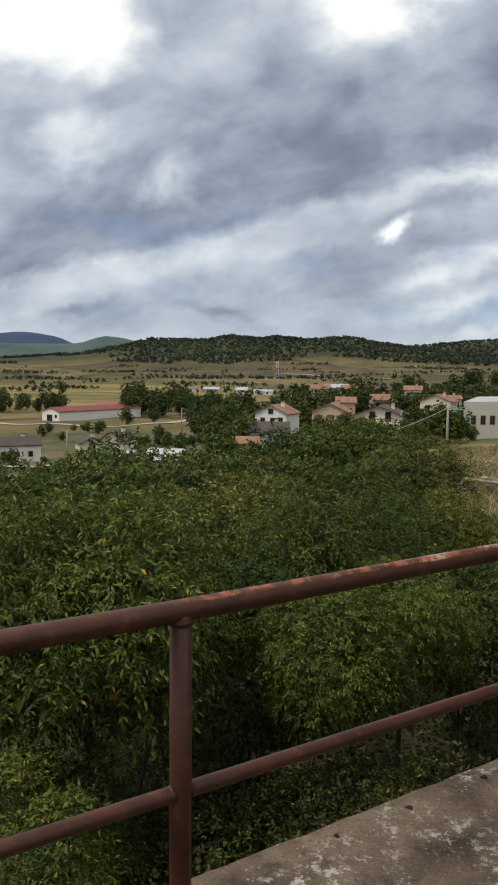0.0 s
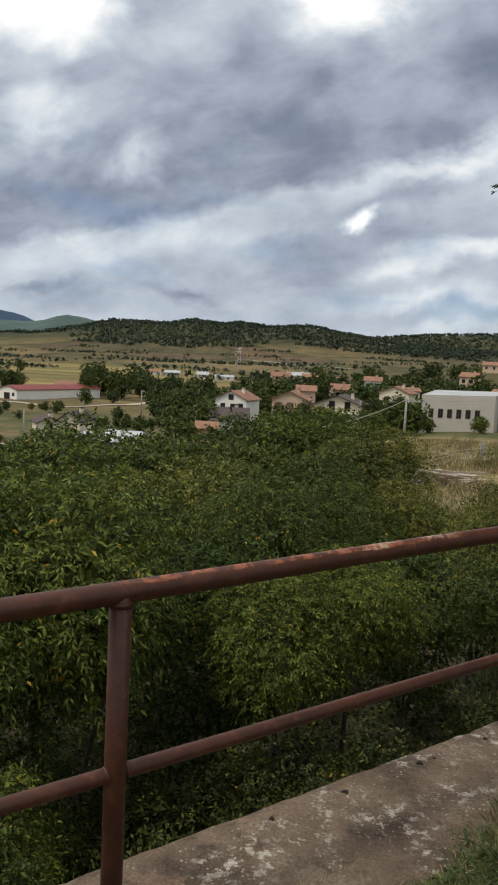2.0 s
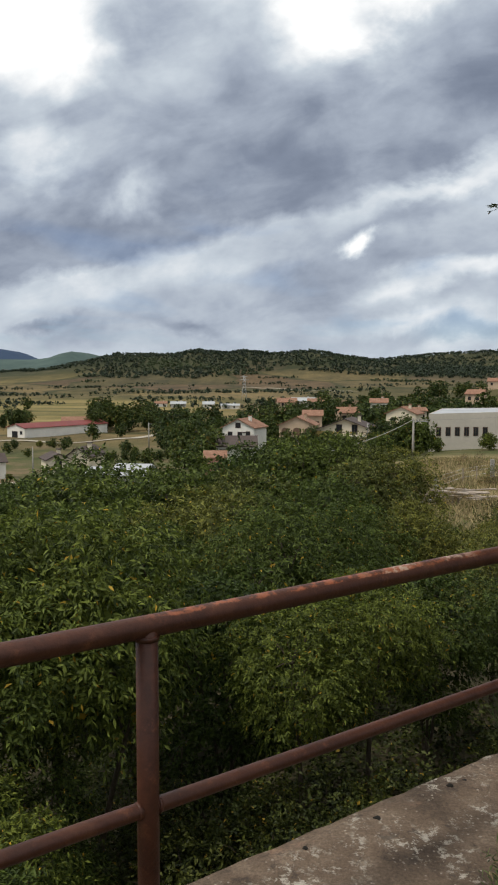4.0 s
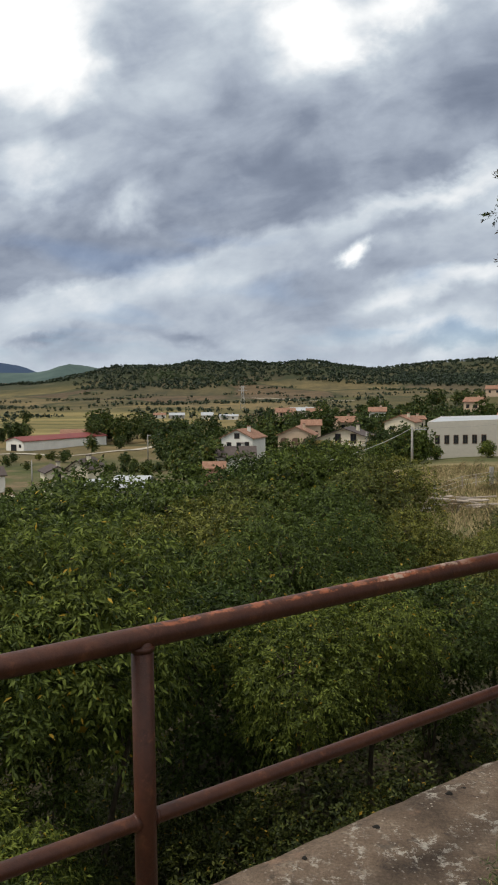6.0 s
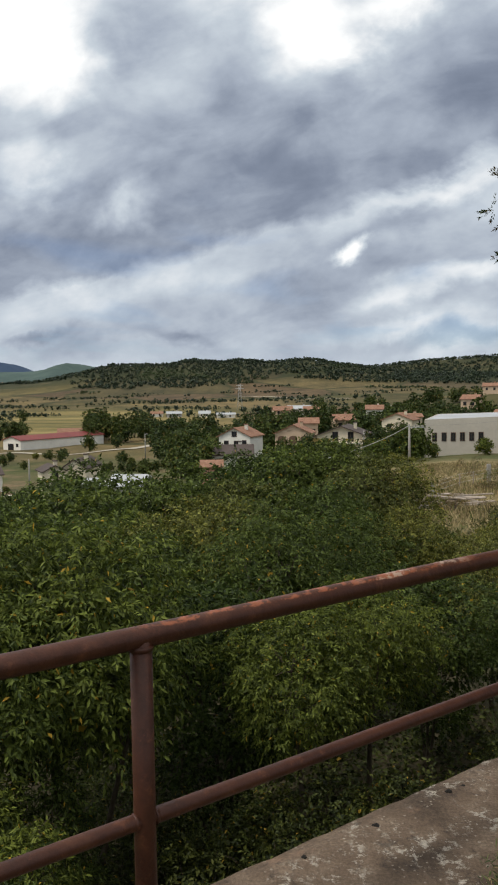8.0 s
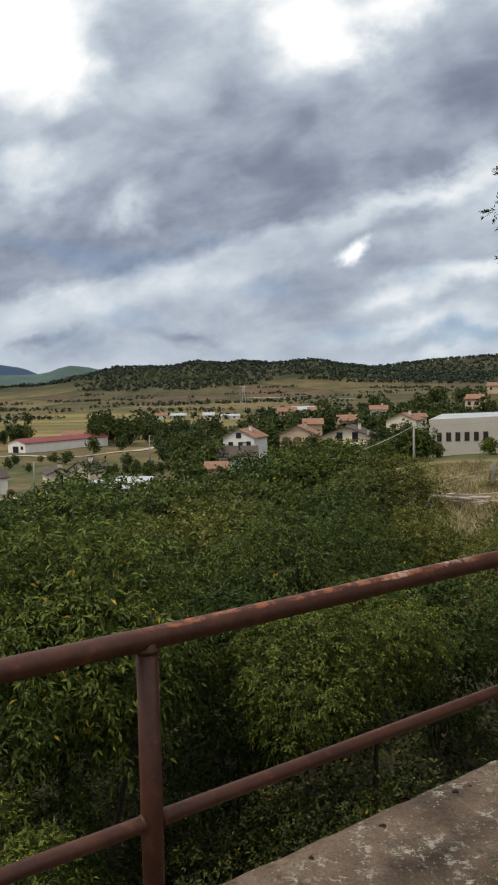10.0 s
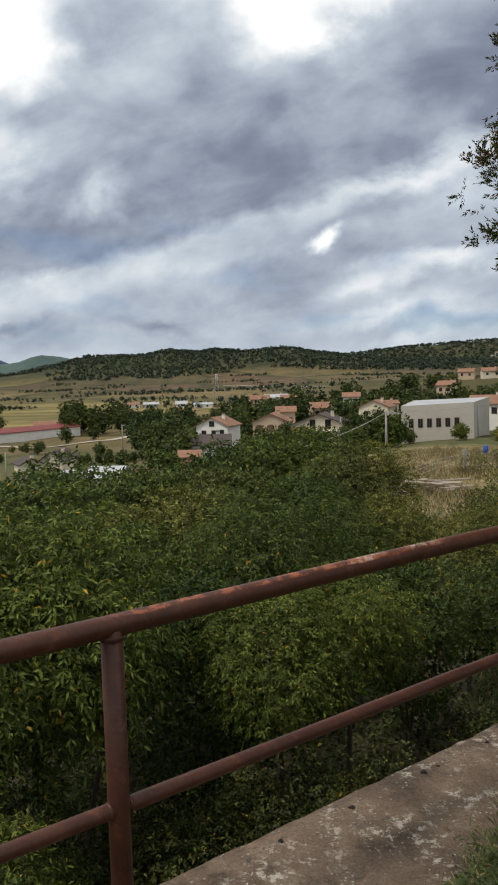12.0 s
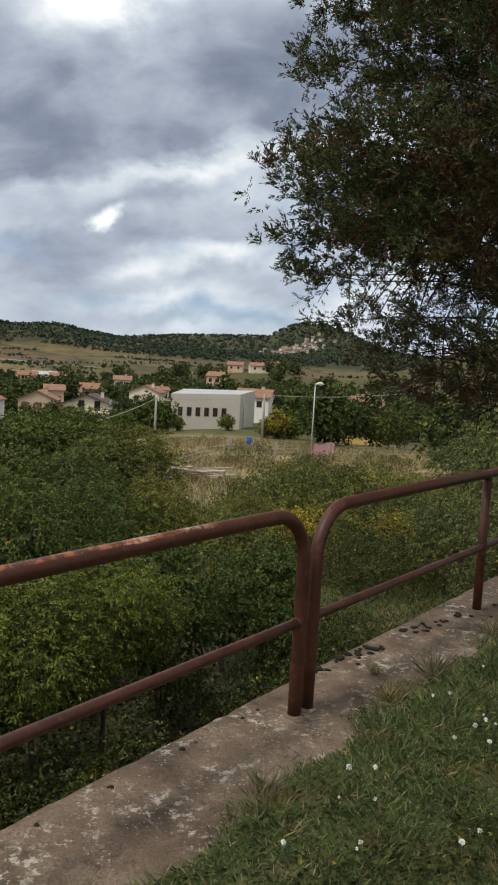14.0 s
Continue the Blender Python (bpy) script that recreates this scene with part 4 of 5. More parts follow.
def ivy_cover():
    """Low ivy and weeds on the bank at the foot of the wall, too many to count."""
    g = np.random.default_rng(41)
    n = 56000
    s, m = g.uniform(-4.5, 11.0, n), 2.05 + 9.0 * g.uniform(0, 1, n) ** 1.2
    x, y = s * ALONG.x + m * OUT.x, s * ALONG.y + m * OUT.y
    lift = 0.30 * np.clip(0.6 + wavy(x, y, 1.4, 19), 0, 2) * g.uniform(0, 1, n)
    open_soil = (np.abs(np.degrees(np.arctan2(x, y)) + 9.6) < 3.6) & (g.uniform(0, 1, n) < 0.75)
    x, y, m, lift = x[~open_soil], y[~open_soil], m[~open_soil], lift[~open_soil]
    n = len(x)
    at = np.stack([x, y, land(x, y) + lift], 1)
    L = g.uniform(0.03, 0.06, n) * (0.8 + m / 10)
    v, f = leaf_mesh(at, unit(g.normal(0, 1, (n, 3)) * [1, 1, 0.5]), unit(np.array([0, 0, 1.0]) + g.normal(0, 0.5, (n, 3))), L, L * 0.8, 0.2)
    single("ivy_cover", mesh_of("ivy_cover", v, f, LEAF_BUSH), None, Matrix.Identity(4), "low dark ivy and weeds covering the bank", "ivy", kind="stuff")
    # grass on the open slope
    n = 30000
    turn, far = g.uniform(17, 40, n), 6 + 26 * g.uniform(0, 1, n) ** 0.8
    x, y = np.sin(np.radians(turn)) * far, np.cos(np.radians(turn)) * far
    keep = x * OUT.x + y * OUT.y > 2.1
    x, y = x[keep], y[keep]
    n = len(x)
    at = np.stack([x, y, land(x, y) - 0.02], 1)
    way = unit(np.stack([g.normal(0, 0.6, n), g.normal(0, 0.6, n), np.ones(n)], 1))
    L = g.uniform(0.12, 0.42, n)
    v, f = leaf_mesh(at, way, unit(g.normal(0, 1, (n, 3))), L, L * 0.07, 0.1)
    single("slope_grass", mesh_of("slope_grass", v, f, GRASS), None, Matrix.Identity(4), "rough green and dry grass on the open slope", "grass", kind="stuff")


ivy_cover()


# ---------------------------------------------------------------- trees of the valley
def valley_trees():
    g = np.random.default_rng(52)
    lab = "rounded dark green tree in the valley"
    kinds = [broadleaf("valley_tree", 20 + i, h, sp, 12, 10, 0.6, 2, 0.68, 0.78, mat, text, low, 0.2)
             for i, (h, sp, low, mat, text) in enumerate((
                 (9.0, 3.4, 0.10, LEAF_WOOD, lab), (8.0, 3.8, 0.08, LEAF_WOOD, lab), (10.5, 3.0, 0.10, LEAF_WOOD, "tall dark green tree in the valley"),
                 (11.0, 1.3, 0.06, LEAF_WOOD, "narrow dark cypress tree in the valley"), (6.0, 2.4, 0.12, LEAF_LIGHT, "small light green tree near the houses"),
                 (6.5, 2.6, 0.12, LEAF_YELLOW, "tree turned yellow beside the meadow")))]
    kinds += [broadleaf("garden_tree", 27 + i, h, sp, 22, 19, 0.40, 2, 0.40, 0.65, mat, text, low, 0.25)
              for i, (h, sp, low, mat, text) in enumerate(((8.0, 3.3, 0.08, LEAF_WOOD, "broad dark green tree beside the meadow"), (6.0, 2.6, 0.10, LEAF_ASH, "bushy green tree near the houses"), (5.6, 1.9, 0.15, LEAF_YELLOW, "slender tree turned yellow beside the meadow")))]
    # from turn, to turn, from distance, to distance, number, size, kinds
    zones = [(16.8, 21.5, 296, 322, 15, 0.78, (0, 1)), (14.0, 16.6, 300, 322, 7, 0.85, (0, 1)), (-6.5, 3.5, 232, 330, 36, 1.1, (0, 1, 2)), (2.0, 12.5, 236, 330, 36, 1.05, (0, 1, 2)), (-4.8, -2.3, 165, 225, 13, 0.95, (0, 1)), (-11.0, -5.5, 365, 440, 26, 1.25, (0, 1, 2)),
             (-19.5, -14.2, 395, 440, 12, 0.95, (0, 1, 2)), (-17.0, -15.2, 372, 384, 4, 0.85, (3,)), (8.6, 11.8, 125, 170, 14, 0.85, (6, 7)), (13.0, 19.5, 200, 330, 24, 1.0, (0, 1, 2)),
             (18.6, 30.0, 150, 200, 18, 0.85, (0, 1, 2)), (22.9, 28.6, 104, 122, 9, 0.95, (6,)), (5.0, 21.0, 340, 500, 34, 1.15, (0, 1, 2)), (-5.0, 6.0, 340, 470, 20, 1.15, (0, 1, 2)),
             (-13.0, -5.0, 150, 260, 8, 0.5, (7, 1, 4)), (-11.5, -5.5, 226, 232, 20, 0.33, (0, 1)), (-18.5, -12.0, 240, 300, 9, 0.4, (0, 1, 4)), (-19.5, -13.0, 120, 200, 8, 0.4, (0, 1, 4)), (2.0, 5.0, 190, 205, 9, 0.62, (0, 1)), (4.6, 9.4, 150, 180, 11, 0.62, (6, 7)), (30.5, 36.0, 60, 110, 8, 0.9, (6, 7)),
             (-2.5, 2.5, 150, 164, 5, 0.40, (0, 1)), (18.9, 21.8, 112, 135, 6, 0.6, (6, 7)), (18.5, 31.0, 210, 430, 60, 1.1, (0, 1, 2)), (24.0, 31.0, 128, 180, 14, 0.9, (0, 1))]
    places = []
    for a, b, near, far, count, size, which in zones:
        for _ in range(count):
            places.append((on_land(g.uniform(a, b), g.uniform(near, far), -0.2), g.uniform(0, 6.28), size * g.uniform(0.7, 1.2), int(g.choice(which))))
    for turn, far, size, which in ((12.75, 147, 0.48, 7), (16.2, 147, 0.52, 7), (19.75, 118, 0.78, 8), (19.2, 121, 0.6, 8), (-10.9, 318, 0.8, 0), (-9.0, 330, 0.7, 1), (-15.2, 620, 1.1, 0), (9.7, 150, 0.75, 5), (9.3, 165, 0.8, 4)):
        places.append((on_land(turn, far, -0.2), g.uniform(0, 6.28), size, which))
    spread_out(kinds, places)


valley_trees()
FAR_WOOD = foliage("distant_woods", (0.012, 0.022, 0.014), (0.032, 0.046, 0.024), (0.055, 0.065, 0.028), 0.08, 0.1, patch=(0.004, 0.54, (0.048, 0.068, 0.026)))


def far_woods():
    """Crowns on the ridge and hedges between the far fields, too many to count."""
    g = np.random.default_rng(61)
    xs, ys, rs = [], [], []

    def keep(x, y, r):
        xs.append(x), ys.append(y), rs.append(r)
    x, y = g.uniform(-760, 700, 11000), g.uniform(1300, 1990, 11000)
    z = land(x, y)
    ok = z + 34 * wavy(x, y, 330, 33) + 14 * wavy(x, y, 90, 37) > 16
    keep(x[ok], y[ok], g.uniform(2.4, 5.6, ok.sum()))
    x, y = g.uniform(330, 1500, 8600), g.uniform(1350, 2650, 8600)
    ok = (land(x, y) + 16 * wavy(x, y, 240, 35) > 6) & ((np.hypot((x - 818) / 75, (y - 2190) / 90) > 1) | (g.uniform(0, 1, 8600) < 0.3))
    keep(x[ok], y[ok], g.uniform(3.2, 7, ok.sum()))
    # hedges and scattered trees between the fields
    for _ in range(95):
        d = g.uniform(600, 1500)
        a = g.uniform(-0.36, 0.42)
        cx, cy = math.sin(a) * d, math.cos(a) * d
        n = int(2 + 34 * g.uniform() ** 2.2)
        t = np.linspace(0, 1, n) * n * 3.6
        th = g.normal(0, 0.28)
        keep(cx + t * math.cos(th) + g.normal(0, 2.5, n), cy + t * math.sin(th) + g.normal(0, 5, n), g.uniform(1.4, 4.4, n) * g.uniform(0.6, 1.15))
    # scrub on the bare mound
    keep(g.normal(480, 90, 130), g.normal(600, 110, 130), 0.5 + 1.8 * g.uniform(0, 1, 130) ** 2)
    x, y, r = np.concatenate(xs), np.concatenate(ys), np.concatenate(rs)
    n = len(x)
    z = land(x, y)
    k = 14
    at = np.repeat(np.stack([x, y, z + r * 0.7], 1), k, 0)
    size = np.repeat(r, k)
    out = unit(g.normal(0, 1, at.shape))
    at = at + out * size[:, None] * g.uniform(0.5, 0.8, (n * k, 1)) * [1, 1, 0.9]
    L = size * g.uniform(0.45, 0.85, n * k)
    lie = unit(np.cross(out, g.normal(0, 1, at.shape)))
    v, f = leaf_mesh(at - lie * L[:, None] * 0.5, lie, unit(out + g.normal(0, 0.3, at.shape)), L, L * 0.9, -0.2)
    single("far_woods", mesh_of("far_woods", v, f, FAR_WOOD), None, Matrix.Identity(4), "dark green woods on the ridge and hedges between the fields", "woods", kind="stuff")


far_woods()


# ---------------------------------------------------------------- houses
def window(parent, x, z, w, h, side="front", depth=0.0, frame_mat=None, name="window"):
    """A framed pane standing in the wall of a house; x across the wall, z over the ground."""
    turn = {"front": 0, "right": 90}[side]
    ob = part(name, boxed((-w / 2 - 0.09, -0.07, -h / 2 - 0.09), (w / 2 + 0.09, 0.10, h / 2 + 0.09), 0.02), frame_mat or FRAME, parent)
    ob.matrix_basis = Matrix.Translation((x, 0, z)) if side == "front" else Matrix.Translation((depth, x, z)) @ pose(0, 0, 0, 0, 0, turn)
    for sx in (-1, 1):
        part("pane", boxed((min(0.02 * sx, sx * w / 2), -0.09, -h / 2), (max(0.02 * sx, sx * w / 2), -0.05, h / 2)), PANE, ob)
    return ob


def house(label, turn, far, width, depth, eave, ridge, base, extra=0.0, wall=None, roof=None, along="y", windows=(), doors=(), over=0.45, chimney=True, name="house", category="house"):
    """A gabled house; eave, ridge and base are heights in the world; its front faces the terrace, turned by extra degrees."""
    p = round_about(turn, far, base)
    thing = empty(name, Matrix.Translation(p) @ pose(0, 0, 0, 0, 0, -turn + extra), label, category, "houses in the valley")
    e, r, w = eave - base, ridge - base, width / 2
    bm = bmesh.new()
    if along == "y":
        outline = [(-w, -1.5), (w, -1.5), (w, e), (0, r), (-w, e)]
        a = [bm.verts.new((x, 0, z)) for x, z in outline]
        b = [bm.verts.new((x, depth, z)) for x, z in outline]
    else:
        outline = [(0, -1.5), (depth, -1.5), (depth, e), (depth / 2, r), (0, e)]
        a = [bm.verts.new((w, y, z)) for y, z in outline]
        b = [bm.verts.new((-w, y, z)) for y, z in outline]
    bm.faces.new(a[::-1]), bm.faces.new(b)
    for i in range(5):
        j = (i + 1) % 5
        bm.faces.new((a[i], a[j], b[j], b[i]))
    bmesh.ops.recalc_face_normals(bm, faces=bm.faces)
    part("wall", bm, wall, thing)
    half = w if along == "y" else depth / 2
    run = half + over
    drop = (r - e) / half
    t = 0.22
    for sgn in (-1, 1):
        bm = bmesh.new()
        vs = []
        for q in (-over, (depth if along == "y" else width) + over):
            for u, lift in ((0, 0.02), (run, 0.02), (run, t), (0, t)):
                z = r - u * drop + lift
                vs.append(bm.verts.new((sgn * u, q, z) if along == "y" else (q - w, depth / 2 + sgn * u, z)))
        for f in ((0, 1, 2, 3), (7, 6, 5, 4), (0, 4, 5, 1), (1, 5, 6, 2), (2, 6, 7, 3), (3, 7, 4, 0)):
            bm.faces.new([vs[i] for i in f])
        bmesh.ops.recalc_face_normals(bm, faces=bm.faces)
        part("roof", bm, roof, thing)
    if chimney:
        cx, cy = (w * 0.35, depth * 0.5) if along == "y" else (w * 0.4, depth * 0.6)
        pot = part("chimney", boxed((cx - 0.35, cy - 0.35, (e + r) / 2), (cx + 0.35, cy + 0.35, r + 0.7), 0.04), wall, thing)
        part("chimney_cap", boxed((cx - 0.48, cy - 0.48, r + 0.7), (cx + 0.48, cy + 0.48, r + 0.86)), roof, pot)
    for x, z, ww, hh in windows:
        window(thing, x, z, ww, hh)
    for x, z, ww, hh in doors:
        window(thing, x, z, ww, hh, name="door")
    return thing


def houses():
    W2 = (1.1, 1.3)
    house("white two-storey house with an orange tiled gable roof", -0.85, 200, 8.2, 9, -10.35, -8.35, -16.4, -22, WHITE, TILE, "y",
          [(0, 6.6, 1.2, 1.2), (-2.1, 4.3, 1.1, 1.3), (0.6, 4.3, 1.3, 1.3), (2.6, 4.3, 1.0, 1.6), (-2.1, 1.6, *W2), (1.6, 1.6, *W2)])
    house("low white house under a dark brown roof", -1.0, 168, 8.2, 8, -12.25, -10.55, -16.6, 0, WHITE, DARKTILE, "x", [(-2.6, 2.9, *W2), (1.6, 2.9, *W2)])
    house("salmon pink outbuilding with a tiled roof", -2.45, 150, 3.6, 5, -12.9, -12.0, -16.6, 0, PINK, TILE, "x", [(0.2, 1.8, 0.8, 1.0)], chimney=False)
    villa = house("peach coloured villa with an arched porch and tiled roof", 3.25, 215, 9.4, 9, -10.6, -8.5, -16.2, -8, PEACH, TILE, "y",
                  [(-2.9, 2.0, *W2), (0, 2.0, *W2), (2.9, 2.0, *W2)])
    # solid dark plates on the wall stand for the shade inside the porch
    for x in (-3.0, 0.0, 3.0):
        bm = bmesh.new()
        rim = [(x - 1.05, 3.0), (x + 1.05, 3.0)] + [(x + 1.05 * math.cos(q), 4.2 + 0.75 * math.sin(q)) for q in np.linspace(0, math.pi, 9)]
        f = bm.faces.new([bm.verts.new((u, -0.03, z)) for u, z in rim])
        out = bmesh.ops.extrude_face_region(bm, geom=[f])["geom"]
        for v in out:
            if isinstance(v, bmesh.types.BMVert):
                v.co.y += 0.2
        part("porch_arch", bm, FRAME, villa, "dark plate standing for a shaded arched opening")
    house("peach coloured house block behind the villa", 4.35, 230, 5.2, 7, -8.7, -7.4, -15.5, 0, PEACH, TILE, "x", [(-1, 4.5, *W2), (1.2, 4.5, *W2)], chimney=False)
    chalet = house("wide cream and ochre house with a low brown gable roof", 6.6, 190, 14.2, 10, -10.35, -7.75, -15.6, -10, CREAM, DARKTILE, "y",
                   [(2.2, 5.6, 1.2, 2.0), (-1.4, 5.6, 1.2, 2.0), (2.6, 2.2, 1.3, 1.6), (0.1, 2.2, 1.3, 1.6), (-3.2, 2.2, 1.2, 1.4)], over=0.8)
    for x0, x1 in ((-7.0, -2.6), (5.2, 7.0)):
        part("ochre_panel", boxed((x0, -0.04, -1.0), (x1, 0.05, 5.1 if x0 < 0 else 4.9)), OCHRE, chalet, "ochre painted wall panel")
    part("balcony", boxed((-2.4, -1.3, 3.95), (5.0, 0, 4.15)), WHITE, chalet)
    for x in np.arange(-2.35, 5.0, 0.49):
        part("baluster", boxed((x - 0.03, -1.28, 4.15), (x + 0.03, -1.22, 5.0)), FRAME, chalet)
    part("handrail", boxed((-2.4, -1.30, 5.0), (5.0, -1.20, 5.08)), FRAME, chalet)
    house("low white farmhouse with a brown tiled roof", -18.2, 190, 10.5, 7, -17.1, -15.6, -20.8, 10, WHITE, DARKTILE, "x", [(-3, 1.7, 0.9, 1.1), (0, 1.7, 0.9, 1.1), (3, 1.7, 0.9, 1.1)])
    house("cream house with a brown tiled roof among trees", -11.9, 165, 4.6, 8, -13.8, -12.2, -19.5, -24, CREAM, DARKTILE, "y", [(-0.8, 3.4, *W2), (1.0, 3.4, *W2)])
    house("cream gabled house half hidden by trees", -13.2, 160, 4.2, 6, -13.9, -12.9, -18.5, 12, CREAM, DARKTILE, "y", [(0, 4.0, *W2)])
    house("shed with a pale grey sheet roof", -8.5, 118, 4.6, 6, -12.3, -11.1, -15.8, -18, GREYWALL, GREYSHEET, "x", [(0, 1.6, 0.8, 0.8)], chimney=False, name="shed", category="shed")
    house("small shed with a pale grey sheet roof", -10.6, 126, 2.8, 4, -12.9, -12.2, -16.0, 8, GREYWALL, GREYSHEET, "x", [(0, 1.4, 0.7, 0.7)], chimney=False, name="shed", category="shed")
    # long workshop with a red roof
    f = Vector((-89.0, 323.0, 0)) - Vector((0.82, -0.57, 0)) * 5.2
    shop = house("long white workshop with a low red sheet roof", math.degrees(math.atan2(f.x, f.y)), f.length, 10.4, 46, -18.1, -16.6, -22.2, 0, WHITE, REDSHEET, "y",
                 [(3.2, 2.2, 1.2, 1.2)], [(-0.6, 1.3, 3.2, 2.8)], 0.5, False, "workshop", "workshop")
    shop.matrix_world = Matrix.Translation((f.x, f.y, -22.2)) @ pose(0, 0, 0, 0, 0, -34.6)
    house("ochre barn with an orange tiled roof", -11.85, 398, 15, 11, -19.3, -16.9, -23.0, 0, OCHRE, TILE, "x", [(-4, 2, *W2), (3, 2, *W2)], chimney=False, name="barn", category="barn")
    house("white hut with a grey sheet roof", -15.6, 372, 9, 6, -20.0, -19.2, -23, 0, WHITE, GREYSHEET, "x", [(0, 1.5, *W2)], chimney=False, name="hut", category="hut")
    house("ochre house at the edge of the fields", -19.4, 400, 8, 8, -19.0, -16.8, -23, 0, OCHRE, TILE, "x", [(2, 2, *W2)])
    rows = [(6.9, 262, 6.4, -9.2, -7.6, -14, 14, PEACH, TILE, "x"), (10.4, 232, 8.5, -8.1, -6.3, -13.5, -15, CREAM, TILE, "y"), (11.6, 240, 4.5, -7.6, -6.8, -13, 10, CREAM, TILE, "x"),
            (15.2, 330, 6.5, -4.2, -2.6, -9.5, -15, PEACH, TILE, "x"), (2.6, 430, 10, -10.6, -8.6, -14, 6, PEACH, TILE, "x"), (3.7, 440, 12, -10.2, -8.6, -14, 0, WHITE, GREYSHEET, "x"), (4.6, 436, 9, -10.6, -9.0, -14, 0, PEACH, TILE, "x"),
            (18.3, 486, 11, 0.6, 2.4, -4.5, 8, CREAM, TILE, "x"), (16.6, 490, 9, 0.4, 2.2, -4.5, -6, PEACH, TILE, "x"), (19.2, 500, 10, 1.4, 3.4, -4.5, -16, WHITE, TILE, "x"),
            (17.9, 192, 8.0, -6.2, -4.5, -11.0, -12, WHITE, TILE, "x"), (26.0, 128, 5.0, -4.2, -2.5, -8.6, 14, OCHRE, TILE, "x"), (25.2, 132, 9.0, -6.6, -5.4, -9.2, 14, PEACH, TILE, "x"),
            (8.9, 300, 6.0, -7.0, -5.6, -12, 0, WHITE, TILE, "x"), (-2.9, 640, 9, -18.2, -16.2, -22, 0, WHITE, GREYSHEET, "x"), (-1.4, 620, 14, -18.6, -17.4, -22, 0, WHITE, GREYSHEET, "x"),
            (-5.0, 660, 12, -18.5, -16.8, -22, 0, GREYWALL, GREYSHEET, "x"), (-6.2, 680, 10, -18.8, -17.2, -22, 0, WHITE, TILE, "x")]
    for turn, far, width, eave, ridge, base, extra, wall, roof, along in rows:
        said = {WHITE: "white", PEACH: "peach coloured", CREAM: "cream", OCHRE: "ochre", GREYWALL: "grey"}[wall]
        house(f"{said} house with a {'tiled' if roof == TILE else 'grey sheet'} roof between trees", turn, far, width, 8, eave, ridge, base, extra, wall, roof, along,
              [(-width * 0.25, (eave - base) * 0.68, *W2), (width * 0.22, (eave - base) * 0.68, *W2)])


houses()


def villages():
    """Villages on the far hillsides."""
    g = np.random.default_rng(70)
    for centre, spread_x, spread_y, count, label in (((818, 2190), 48, 60, 64, "tiny pale house of the village on the hill"), ((-600, 2190), 60, 50, 22, "tiny pale house of the village across the valley")):
        for i in range(count):
            x, y = centre[0] + g.normal(0, spread_x), centre[1] + g.normal(0, spread_y)
            z = land_at(x, y)
            turn, far = math.degrees(math.atan2(x, y)), math.hypot(x, y)
            w = g.uniform(7, 12)
            house(label, turn, far, w, 9, z + 7.5, z + 10, z - 2, g.uniform(-40, 40), (WHITE, CREAM, GREYWALL)[int(g.integers(0, 3))], (TILE, DARKTILE)[int(g.integers(0, 2))], "x", [(-w / 4, 6, 1.4, 1.6), (w / 4, 6, 1.4, 1.6)], chimney=False)


villages()


